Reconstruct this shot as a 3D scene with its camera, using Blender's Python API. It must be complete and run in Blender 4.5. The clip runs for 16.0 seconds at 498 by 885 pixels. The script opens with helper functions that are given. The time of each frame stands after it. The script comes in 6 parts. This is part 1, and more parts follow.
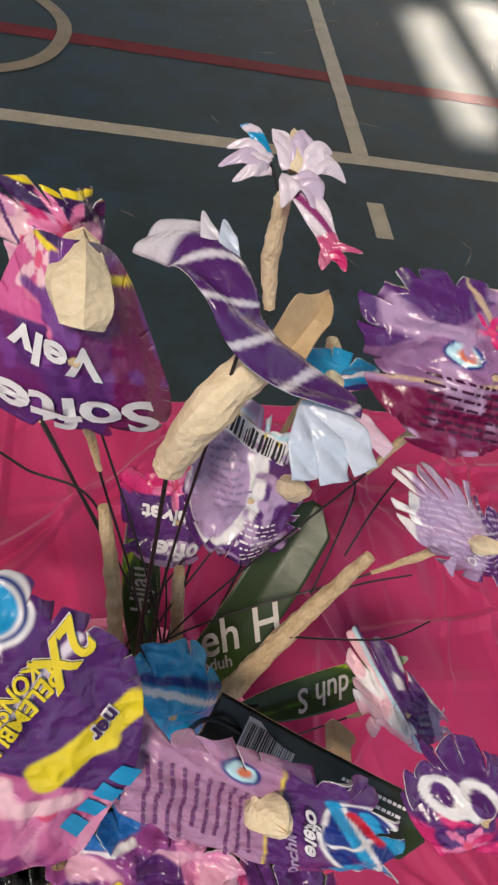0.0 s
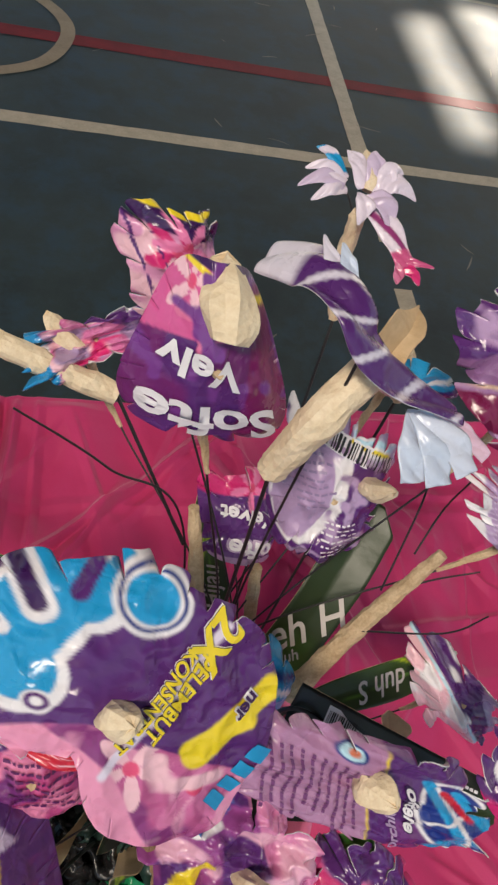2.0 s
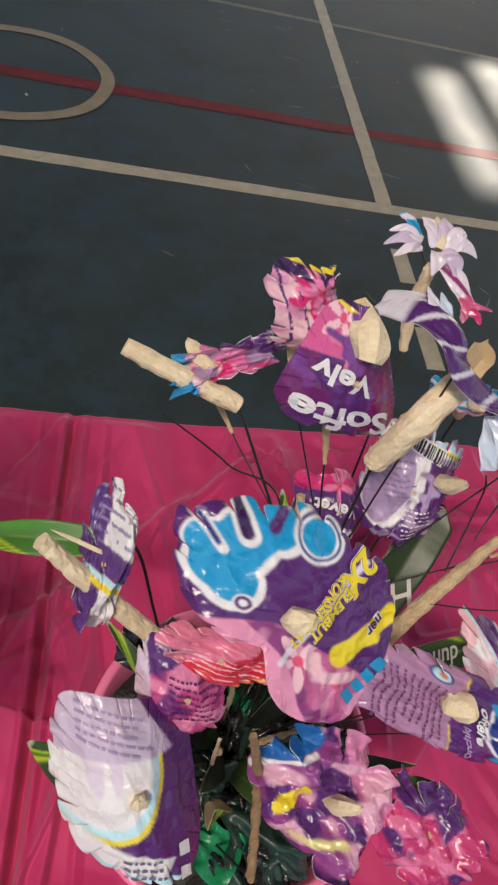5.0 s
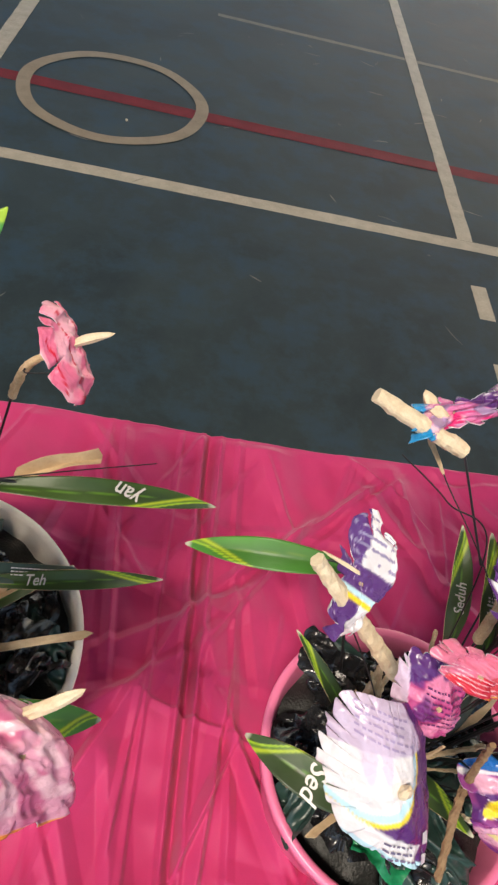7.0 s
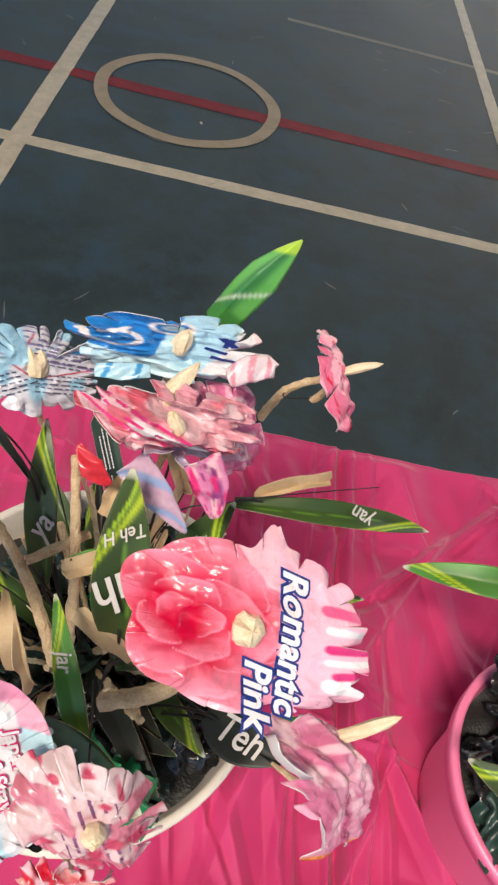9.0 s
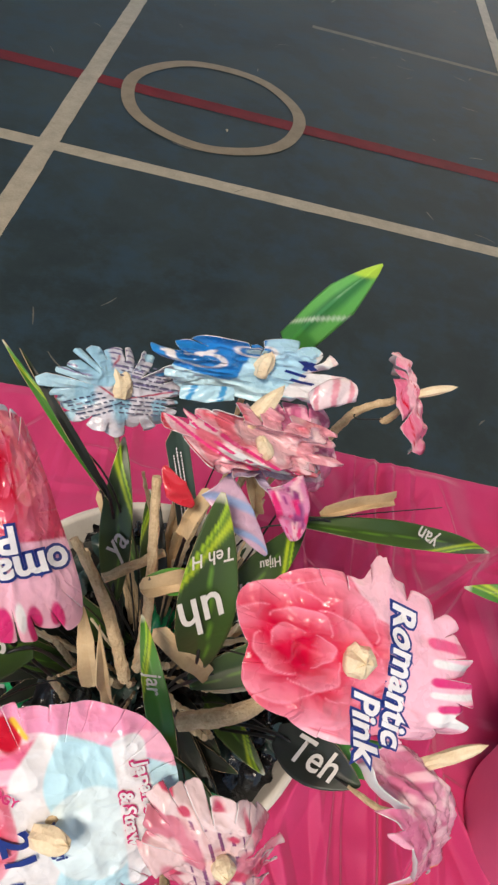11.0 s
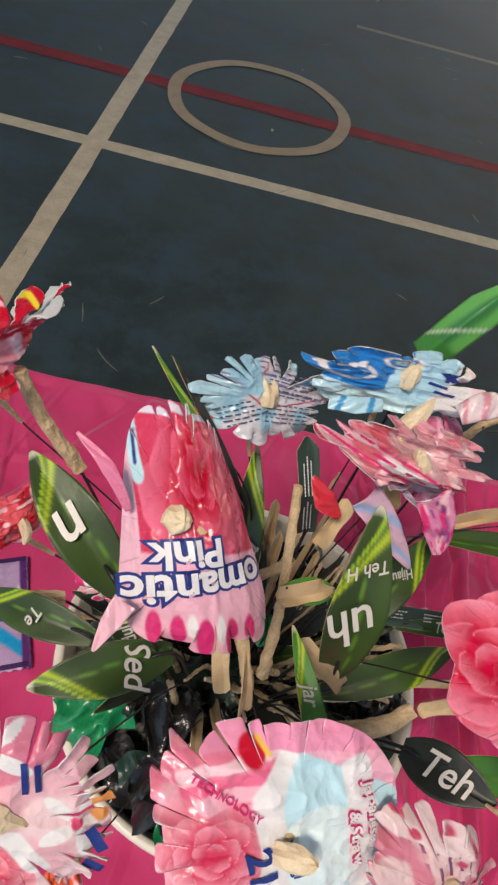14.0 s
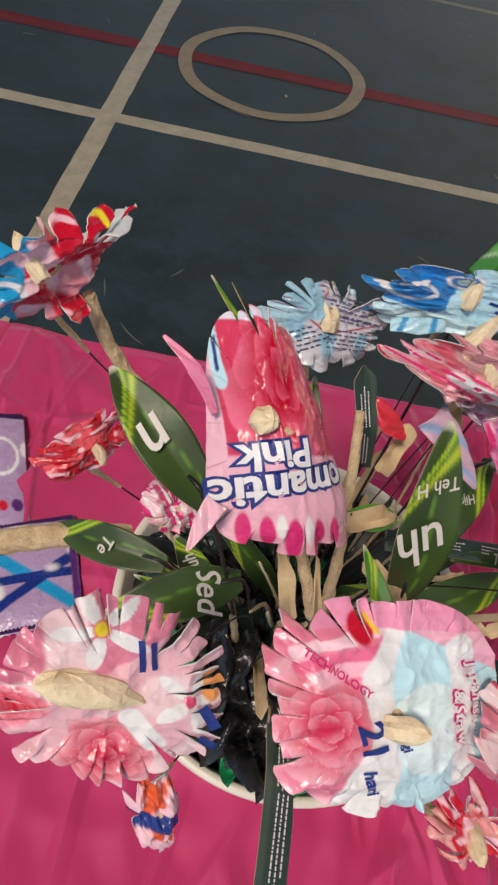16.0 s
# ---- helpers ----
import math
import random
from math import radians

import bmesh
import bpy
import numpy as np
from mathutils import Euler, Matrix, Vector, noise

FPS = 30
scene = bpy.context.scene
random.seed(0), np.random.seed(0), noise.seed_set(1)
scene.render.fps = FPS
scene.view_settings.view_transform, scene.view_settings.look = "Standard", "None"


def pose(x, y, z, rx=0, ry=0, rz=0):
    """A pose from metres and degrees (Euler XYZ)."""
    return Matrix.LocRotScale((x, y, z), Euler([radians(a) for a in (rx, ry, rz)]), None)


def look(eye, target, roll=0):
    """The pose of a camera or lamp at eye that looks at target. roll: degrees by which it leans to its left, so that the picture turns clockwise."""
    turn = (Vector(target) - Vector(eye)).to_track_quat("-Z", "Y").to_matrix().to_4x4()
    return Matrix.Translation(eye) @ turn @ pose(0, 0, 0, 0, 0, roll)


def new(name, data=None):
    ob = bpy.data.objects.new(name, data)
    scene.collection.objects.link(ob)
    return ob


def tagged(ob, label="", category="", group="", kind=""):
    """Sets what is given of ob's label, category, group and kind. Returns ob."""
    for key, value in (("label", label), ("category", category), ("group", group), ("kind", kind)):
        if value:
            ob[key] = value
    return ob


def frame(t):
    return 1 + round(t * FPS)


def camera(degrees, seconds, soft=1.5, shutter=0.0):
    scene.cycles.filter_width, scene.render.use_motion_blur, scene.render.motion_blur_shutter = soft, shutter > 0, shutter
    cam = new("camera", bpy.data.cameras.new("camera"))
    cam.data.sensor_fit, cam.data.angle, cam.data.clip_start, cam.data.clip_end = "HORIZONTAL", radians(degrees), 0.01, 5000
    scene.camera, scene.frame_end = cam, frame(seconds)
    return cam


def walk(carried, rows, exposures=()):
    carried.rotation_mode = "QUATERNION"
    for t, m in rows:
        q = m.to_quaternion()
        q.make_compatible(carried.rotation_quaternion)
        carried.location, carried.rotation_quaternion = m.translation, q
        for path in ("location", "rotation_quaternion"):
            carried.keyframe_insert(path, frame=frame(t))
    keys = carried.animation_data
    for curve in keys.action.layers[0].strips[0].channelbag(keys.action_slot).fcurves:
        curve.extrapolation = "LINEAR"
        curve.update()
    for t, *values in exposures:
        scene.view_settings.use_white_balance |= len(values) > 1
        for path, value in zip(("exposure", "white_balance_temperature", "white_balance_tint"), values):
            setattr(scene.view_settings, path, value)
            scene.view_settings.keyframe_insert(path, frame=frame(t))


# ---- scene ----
cam = camera(42.0, 16.0, soft=2.5)
EXPOSURES = [(0.0, 0.6, 6900, 12), (3.2, 0.55, 6900, 12), (5.5, 0.58, 6900, 12), (6.5, 1.05, 6900, 12), (7.0, 1.15, 6900, 12), (9.0, 1.12, 6900, 12), (11.5, 0.85, 6900, 12), (12.5, 0.75, 6900, 12), (14.0, 0.68, 6900, 12), (16.0, 0.6, 6900, 12)]
PATH = [
    (0, (-0.086, 0.017, 1.455), (0.306, 1.139, -0.154), 17.8),
    (0.5, (-0.1, 0.019, 1.452), (0.296, 1.131, -0.162), 18.3),
    (1, (-0.116, 0.02, 1.453), (0.29, 1.135, -0.157), 18.9),
    (1.5, (-0.127, 0.017, 1.457), (0.273, 1.138, -0.151), 18.7),
    (2, (-0.133, 0.012, 1.462), (0.284, 1.134, -0.14), 18.9),
    (2.5, (-0.145, 0.004, 1.469), (0.268, 1.13, -0.131), 18.2),
    (3, (-0.147, -0.01, 1.479), (0.28, 1.123, -0.113), 18.1),
    (3.2, (-0.15, -0.016, 1.482), (0.281, 1.135, -0.095), 17.9),
    (5.3, (-0.218, -0.048, 1.508), (0.151, 1.167, -0.037), 18.1),
    (5.5, (-0.231, -0.049, 1.51), (0.124, 1.172, -0.033), 17.9),
    (6, (-0.276, -0.057, 1.527), (0.04, 1.181, -0.012), 18.0),
    (6.5, (-0.315, -0.067, 1.531), (-0.025, 1.185, -0.002), 18.2),
    (7, (-0.345, -0.071, 1.532), (-0.082, 1.183, -0.004), 17.8),
    (7.5, (-0.39, -0.077, 1.532), (-0.15, 1.18, -0.005), 18.1),
    (8, (-0.438, -0.075, 1.529), (-0.228, 1.184, -0.011), 17.9),
    (8.5, (-0.478, -0.069, 1.524), (-0.287, 1.177, -0.029), 17.4),
    (9, (-0.51, -0.073, 1.52), (-0.323, 1.176, -0.031), 17.7),
    (9.2, (-0.516, -0.075, 1.525), (-0.346, 1.166, -0.035), 17.0),
    (11.5, (-0.561, -0.069, 1.52), (-0.419, 1.187, -0.03), 17.1),
    (12, (-0.568, -0.073, 1.52), (-0.439, 1.181, -0.032), 16.6),
    (12.5, (-0.584, -0.077, 1.52), (-0.469, 1.179, -0.032), 16.5),
    (13, (-0.602, -0.08, 1.516), (-0.498, 1.174, -0.039), 16.5),
    (13.5, (-0.617, -0.08, 1.514), (-0.52, 1.172, -0.043), 16.7),
    (14, (-0.63, -0.074, 1.51), (-0.544, 1.169, -0.055), 16.5),
    (14.5, (-0.633, -0.079, 1.5), (-0.552, 1.143, -0.081), 16.1),
    (15, (-0.636, -0.085, 1.494), (-0.562, 1.118, -0.102), 15.4),
    (15.5, (-0.642, -0.095, 1.49), (-0.576, 1.098, -0.114), 14.8),
    (16, (-0.65, -0.104, 1.488), (-0.605, 1.081, -0.123), 13.2),
]
walk(cam, [(t, look(eye, target, roll)) for t, eye, target, roll in PATH], EXPOSURES)

# ---- world, sun, exposure ----
world = bpy.data.worlds.new("world")
scene.world = world
world.use_nodes = True
wn = world.node_tree.nodes
sky = wn.new("ShaderNodeTexSky")
sky.sky_type, sky.sun_disc = "NISHITA", False
SUN_TO = Vector((-0.50, -0.866, -0.577)).normalized()
sky.sun_elevation = math.asin(-SUN_TO.z)
sky.sun_rotation = math.atan2(-SUN_TO.x, -SUN_TO.y)
wn["Background"].inputs[1].default_value = 0.13
world.node_tree.links.new(sky.outputs[0], wn["Background"].inputs[0])
sun_data = bpy.data.lights.new("sun", "SUN")
sun_data.energy, sun_data.angle, sun_data.color = 5.0, radians(0.8), (1.0, 0.93, 0.82)
# added area lamp under the roof, a warm fill for the table and flowers
fill_lamp = bpy.data.lights.new("overhead_fill", "AREA")
fill_lamp.shape, fill_lamp.size, fill_lamp.size_y, fill_lamp.energy, fill_lamp.color = "RECTANGLE", 1.5, 1.0, 245.0, (1.0, 0.91, 0.79)
new("overhead_fill", fill_lamp).matrix_world = look((-2.1, -2.5, 6.45), (-0.3, 0.2, 0.8))
sun = new("sun", sun_data)
sun.matrix_world = Matrix.Translation((0, -6, 8)) @ SUN_TO.to_track_quat("-Z", "Y").to_matrix().to_4x4()


# ---- materials ----
def material(name):
    m = bpy.data.materials.new(name)
    m.use_nodes = True
    t = m.node_tree
    return m, t, t.nodes["Principled BSDF"]


def node(t, kind, **inputs):
    n = t.nodes.new(kind)
    for k, v in inputs.items():
        n.inputs[k.replace("_", " ")].default_value = v
    return n


def surface(name, dark, light, rough=0.5, scale=40.0, fine=400.0, bump=0.2, metal=0.0, depth=0.002, sheen=0.0, coat=0.0, spread=0.25, crumple=0.0, spec=0.5):
    """A surface whose colour wanders between two tones at two scales, with a fine relief."""
    m, t, b = material(name)
    co = t.nodes.new("ShaderNodeTexCoord")
    big = node(t, "ShaderNodeTexNoise", Scale=scale, Detail=5.0, Roughness=0.6)
    small = node(t, "ShaderNodeTexNoise", Scale=fine, Detail=3.0)
    ramp = t.nodes.new("ShaderNodeValToRGB")
    ramp.color_ramp.elements[0].position, ramp.color_ramp.elements[1].position = 0.5 - spread, 0.5 + spread
    ramp.color_ramp.elements[0].color, ramp.color_ramp.elements[1].color = (*dark, 1), (*light, 1)
    add = t.nodes.new("ShaderNodeMix")
    add.data_type = "FLOAT"
    add.inputs[0].default_value = 0.35
    rel = node(t, "ShaderNodeBump", Strength=bump, Distance=depth)
    L = t.links.new
    L(co.outputs["Object"], big.inputs["Vector"])
    L(co.outputs["Object"], small.inputs["Vector"])
    L(big.outputs[0], add.inputs[2])
    L(small.outputs[0], add.inputs[3])
    L(add.outputs[0], ramp.inputs[0])
    L(ramp.outputs[0], b.inputs["Base Color"])
    L(add.outputs[0], rel.inputs["Height"])
    if crumple:
        vor = node(t, "ShaderNodeTexVoronoi", Scale=crumple)
        L(co.outputs["Object"], vor.inputs["Vector"])
        rel0 = node(t, "ShaderNodeBump", Strength=0.32, Distance=0.5 / crumple)
        L(vor.outputs["Distance"], rel0.inputs["Height"])
        L(rel0.outputs[0], rel.inputs["Normal"])
    L(rel.outputs[0], b.inputs["Normal"])
    b.inputs["Roughness"].default_value, b.inputs["Metallic"].default_value = rough, metal
    b.inputs["Sheen Weight"].default_value = sheen
    b.inputs["Specular IOR Level"].default_value = spec
    b.inputs["Coat Weight"].default_value = coat
    return m


def printed(name, rough=0.3, bump=0.35, alpha=1.0):
    """Printed packaging film: the inks come from the sheet's own colours, creased and glossy."""
    m, t, b = material(name)
    ink = t.nodes.new("ShaderNodeVertexColor")
    ink.layer_name = "ink"
    co = t.nodes.new("ShaderNodeTexCoord")
    crease = node(t, "ShaderNodeTexNoise", Scale=55.0, Detail=4.0, Roughness=0.55)
    crease.noise_dimensions = "3D"
    crease.normalize = True
    tiny = node(t, "ShaderNodeTexNoise", Scale=420.0, Detail=2.0)
    rel = node(t, "ShaderNodeBump", Strength=bump * 0.5, Distance=0.004)
    rel2 = node(t, "ShaderNodeBump", Strength=0.07, Distance=0.001)
    vary = t.nodes.new("ShaderNodeMix")
    vary.data_type, vary.blend_type = "RGBA", "MULTIPLY"
    vary.inputs[0].default_value = 0.10
    r = t.nodes.new("ShaderNodeMapRange")
    r.inputs[3].default_value, r.inputs[4].default_value = rough - 0.06, rough + 0.12
    L = t.links.new
    cell = node(t, "ShaderNodeTexNoise", Scale=48.0, Detail=3.0, Roughness=0.5, Distortion=0.4)
    ridge = t.nodes.new("ShaderNodeMath")
    ridge.operation = "PINGPONG"
    ridge.inputs[1].default_value = 0.22
    rel0 = node(t, "ShaderNodeBump", Strength=bump * 0.9, Distance=0.012)
    L(cell.outputs[0], ridge.inputs[0])
    L(ridge.outputs[0], rel0.inputs["Height"])
    L(rel0.outputs[0], rel.inputs["Normal"])
    for n in (crease, tiny, cell):
        L(co.outputs["Object"], n.inputs["Vector"])
    L(ink.outputs[0], vary.inputs[6])
    L(tiny.outputs[0], vary.inputs[7])
    L(vary.outputs[2], b.inputs["Base Color"])
    L(crease.outputs[0], rel.inputs["Height"])
    L(tiny.outputs[0], rel2.inputs["Height"])
    L(rel.outputs[0], rel2.inputs["Normal"])
    L(rel2.outputs[0], b.inputs["Normal"])
    L(crease.outputs[0], r.inputs[0])
    L(r.outputs[0], b.inputs["Roughness"])
    b.inputs["Specular IOR Level"].default_value = 0.55
    b.inputs["Alpha"].default_value = alpha
    return m


def srgb(r, g, b):
    return tuple(((c / 255 + 0.055) / 1.055) ** 2.4 if c > 10 else c / 3294 for c in (r, g, b))


FILM = printed("printed_film", rough=0.25, bump=0.32)
CARD = printed("printed_card", rough=0.42, bump=0.06)
LINING = surface("silver_lining", (0.55, 0.55, 0.58), (0.75, 0.74, 0.75), rough=0.35, scale=60, bump=0.3, metal=0.25)
PAPER_BACK = surface("card_back", (0.46, 0.32, 0.18), (0.62, 0.46, 0.28), rough=0.8, scale=90, bump=0.2)
KRAFT = surface("paper_tape", (0.34, 0.22, 0.11), (0.74, 0.57, 0.37), rough=0.75, scale=110, fine=700, bump=0.5, depth=0.003, crumple=420.0)
BUD = surface("crumpled_tape", (0.66, 0.50, 0.31), (0.87, 0.75, 0.55), rough=0.6, scale=130, fine=900, bump=0.3, depth=0.0015, crumple=330.0)
WIRE = surface("black_wire", (0.006, 0.005, 0.006), (0.02, 0.018, 0.02), rough=0.45)
STICK = surface("bare_twig", (0.16, 0.09, 0.045), (0.36, 0.23, 0.12), rough=0.8, scale=90)
PINK_POT = surface("pink_plastic", (0.82, 0.17, 0.33), (0.90, 0.23, 0.40), rough=0.35, scale=14, fine=300, bump=0.05)
WHITE_POT = surface("cream_plastic", (0.66, 0.60, 0.52), (0.80, 0.74, 0.66), rough=0.4, scale=20, fine=300, bump=0.08)
FILL = surface("dark_filling", (0.008, 0.009, 0.009), (0.03, 0.032, 0.03), rough=0.5, scale=40, bump=0.6, depth=0.006)
BLACK_BAG = surface("black_bag", (0.006, 0.006, 0.007), (0.022, 0.022, 0.024), rough=0.22, scale=60, bump=0.5)
GREEN_BAG = surface("green_bag", (0.0, 0.13, 0.05), (0.02, 0.34, 0.14), rough=0.25, scale=60, bump=0.5)
TEAL_BAG = surface("dark_green_bag", (0.008, 0.024, 0.020), (0.032, 0.070, 0.058), rough=0.3, scale=60, bump=0.5)
CLOTH = surface("satin_cloth", (0.45, 0.026, 0.120), (0.57, 0.040, 0.158), rough=0.62, scale=9, fine=900, bump=0.15, depth=0.0015, spec=0.3, sheen=0.15)
WALL = surface("wall_paint", (0.45, 0.46, 0.42), (0.6, 0.6, 0.55), rough=0.9, scale=2, fine=60)
ROOF = surface("roof_sheet", (0.2, 0.2, 0.2), (0.3, 0.3, 0.3), rough=0.7, scale=2, fine=60)
CREAM_LINE = surface("cream_line_paint", (0.32, 0.27, 0.19), (0.58, 0.50, 0.37), rough=0.55, scale=14, fine=120, bump=0.1)
TAN_LINE = surface("tan_line_paint", (0.22, 0.165, 0.10), (0.36, 0.28, 0.185), rough=0.6, scale=14, fine=120, bump=0.1)
PALE_LINE = surface("worn_line_paint", (0.09, 0.085, 0.07), (0.22, 0.20, 0.16), rough=0.6, scale=20, fine=120, bump=0.1)
RED_LINE = surface("red_line_paint", (0.11, 0.008, 0.012), (0.24, 0.014, 0.022), rough=0.6, scale=9, fine=120, bump=0.1, spec=0.15)
def court_paint():
    """Worn painted concrete: broad damp stains, patches and fine scuffs."""
    m, t, b = material("court_paint")
    co = t.nodes.new("ShaderNodeTexCoord")
    L = t.links.new
    tones = (0.012, 0.023, 0.027), (0.038, 0.058, 0.059)
    broad = node(t, "ShaderNodeTexNoise", Scale=1.1, Detail=7.0, Roughness=0.62, Distortion=0.6)
    mid = node(t, "ShaderNodeTexNoise", Scale=4.5, Detail=6.0, Roughness=0.72)
    fine = node(t, "ShaderNodeTexNoise", Scale=130.0, Detail=3.0)
    scuff = node(t, "ShaderNodeTexNoise", Scale=16.0, Detail=6.0, Roughness=0.8, Distortion=2.5)
    for n in (broad, mid, fine, scuff):
        L(co.outputs["Object"], n.inputs["Vector"])
    mix = t.nodes.new("ShaderNodeMix")
    mix.data_type = "FLOAT"
    mix.inputs[0].default_value = 0.4
    L(broad.outputs[0], mix.inputs[2])
    L(mid.outputs[0], mix.inputs[3])
    ramp = t.nodes.new("ShaderNodeValToRGB")
    ramp.color_ramp.elements[0].position, ramp.color_ramp.elements[1].position = 0.36, 0.64
    ramp.color_ramp.elements[0].color, ramp.color_ramp.elements[1].color = (*tones[0], 1), (*tones[1], 1)
    L(mix.outputs[0], ramp.inputs[0])
    blue = t.nodes.new("ShaderNodeMix")
    blue.data_type = "RGBA"
    blue.inputs[7].default_value = (0.024, 0.056, 0.084, 1)
    k = t.nodes.new("ShaderNodeMapRange")
    k.inputs[1].default_value, k.inputs[2].default_value, k.inputs[4].default_value = 0.46, 0.66, 0.75
    L(mid.outputs[0], k.inputs[0])
    L(k.outputs[0], blue.inputs[0])
    L(ramp.outputs[0], blue.inputs[6])
    worn = t.nodes.new("ShaderNodeMix")
    worn.data_type = "RGBA"
    worn.inputs[7].default_value = (0.12, 0.12, 0.11, 1)
    w = t.nodes.new("ShaderNodeMapRange")
    w.inputs[1].default_value, w.inputs[2].default_value, w.inputs[4].default_value = 0.70, 0.80, 0.5
    L(scuff.outputs[0], w.inputs[0])
    L(w.outputs[0], worn.inputs[0])
    L(blue.outputs[2], worn.inputs[6])
    L(worn.outputs[2], b.inputs["Base Color"])
    r = t.nodes.new("ShaderNodeMapRange")
    r.inputs[3].default_value, r.inputs[4].default_value = 0.45, 0.75
    L(mid.outputs[0], r.inputs[0])
    L(r.outputs[0], b.inputs["Roughness"])
    rel = node(t, "ShaderNodeBump", Strength=0.12, Distance=0.003)
    L(fine.outputs[0], rel.inputs["Height"])
    L(rel.outputs[0], b.inputs["Normal"])
    b.inputs["Specular IOR Level"].default_value = 0.3
    return m


FLOOR = court_paint()
INKS = {}


def ink(rgb, rough=0.4):
    key = tuple(rgb)
    if key not in INKS:
        INKS[key] = surface("ink", tuple(c * 0.85 for c in rgb), rgb, rough=rough, scale=80, bump=0.05)
    return INKS[key]


# ---- building helpers ----
def part(name, me, mat, parent=None, label=""):
    """Links a bmesh or mesh as one object under its thing."""
    if isinstance(me, bmesh.types.BMesh):
        bm, me = me, bpy.data.meshes.new(name)
        bm.to_mesh(me)
        bm.free()
    for one in mat if isinstance(mat, (list, tuple)) else (mat,):
        me.materials.append(one)
    ob = new(name, me)
    if parent:
        ob.parent = parent
        ob.matrix_parent_inverse = parent.matrix_basis.inverted()
    if label:
        ob["label"] = label
    return ob


def root(name, at, label, category, group="", kind=""):
    ob = new(name)
    ob.location = at
    ob.empty_display_size = 0.02
    bpy.context.view_layer.update()
    ob.matrix_basis = Matrix.Translation(at)
    return tagged(ob, label, category, group, kind)


def grid_mesh(name, P, smooth=True, colours=None, wrap=False):
    """A mesh from an (n, m, 3) array of places."""
    n, m = P.shape[:2]
    me = bpy.data.meshes.new(name)
    idx = np.arange(n * m).reshape(n, m)
    if wrap:
        idx = np.concatenate([idx, idx[:, :1]], 1)
    q = np.stack([idx[:-1, :-1], idx[1:, :-1], idx[1:, 1:], idx[:-1, 1:]], -1).reshape(-1, 4)
    fill_mesh(me, P.reshape(-1, 3), q, smooth)
    if colours is not None:
        lay = me.color_attributes.new("ink", "FLOAT_COLOR", "POINT")
        c = np.ones((n * m, 4), np.float32)
        c[:, :3] = colours.reshape(-1, 3)
        lay.data.foreach_set("color", c.ravel())
    return me


def fill_mesh(me, verts, quads, smooth=True):
    me.vertices.add(len(verts))
    me.vertices.foreach_set("co", np.asarray(verts, np.float32).ravel())
    me.loops.add(quads.size)
    me.loops.foreach_set("vertex_index", quads.ravel().astype(np.int32))
    me.polygons.add(len(quads))
    me.polygons.foreach_set("loop_start", np.arange(0, quads.size, 4, dtype=np.int32))
    me.polygons.foreach_set("use_smooth", np.full(len(quads), smooth))
    me.update(calc_edges=True)
    me.validate()


def lattice(x, y, seed):
    """Smooth noise in 0 to 1 over arrays."""
    rng = np.random.RandomState(seed)
    T = rng.rand(64, 64)
    xi, yi = np.floor(x).astype(int), np.floor(y).astype(int)
    fx, fy = x - xi, y - yi
    fx, fy = fx * fx * (3 - 2 * fx), fy * fy * (3 - 2 * fy)
    g = lambda i, j: T[i % 64, j % 64]
    return (g(xi, yi) * (1 - fx) + g(xi + 1, yi) * fx) * (1 - fy) + (g(xi, yi + 1) * (1 - fx) + g(xi + 1, yi + 1) * fx) * fy


def tube(points, radii, name="tube", sides=10, rough=0.0, seed=0, cap=True):
    """A round stem along a polyline with its own radius at each point, slightly lumpy."""
    pts = [Vector(p) for p in points]
    fine, rad = [], []
    for i in range(len(pts) - 1):
        k = max(3, int((pts[i + 1] - pts[i]).length / 0.004))
        p0, p3 = pts[max(i - 1, 0)], pts[min(i + 2, len(pts) - 1)]
        for s in range(k):
            u = s / k
            a = (pts[i + 1] - p0) * 0.5
            b = (p3 - pts[i]) * 0.5
            h = (2 * u**3 - 3 * u**2 + 1) * pts[i] + (u**3 - 2 * u**2 + u) * a + (3 * u**2 - 2 * u**3) * pts[i + 1] + (u**3 - u**2) * b
            fine.append(h)
            rad.append(radii[i] * (1 - u) + radii[i + 1] * u)
    fine.append(pts[-1])
    rad.append(radii[-1])
    rng = np.random.RandomState(seed)
    rings = []
    side = Vector((0.3, 0.5, 0.8))
    for i, p in enumerate(fine):
        d = (fine[min(i + 1, len(fine) - 1)] - fine[max(i - 1, 0)]).normalized()
        side = (side - d * side.dot(d)).normalized()
        up = d.cross(side)
        lump = 1 + rough * (rng.rand(sides) - 0.5) * 2
        wrap = 1 + rough * 0.6 * (((i * 0.19) % 1) - 0.5) + rough * 0.15 * math.sin(i * 0.37 + seed)
        rings.append([p + (side * math.cos(2 * math.pi * j / sides) + up * math.sin(2 * math.pi * j / sides)) * rad[i] * lump[j] * wrap * (1 + 1.4 * rough * (((j / sides + i * 0.23) % 1) - 0.5)) for j in range(sides)])
    if cap:
        first, last = (fine[1] - fine[0]).normalized() * 0.0004, (fine[-1] - fine[-2]).normalized() * 0.0004
        rings = [[fine[0] - first] * sides, [p - first for p in rings[0]]] + rings + [[p + last for p in rings[-1]], [fine[-1] + last] * sides]
    return grid_mesh(name, np.array([[tuple(v) for v in r] for r in rings]), smooth=sides < 8, wrap=True)


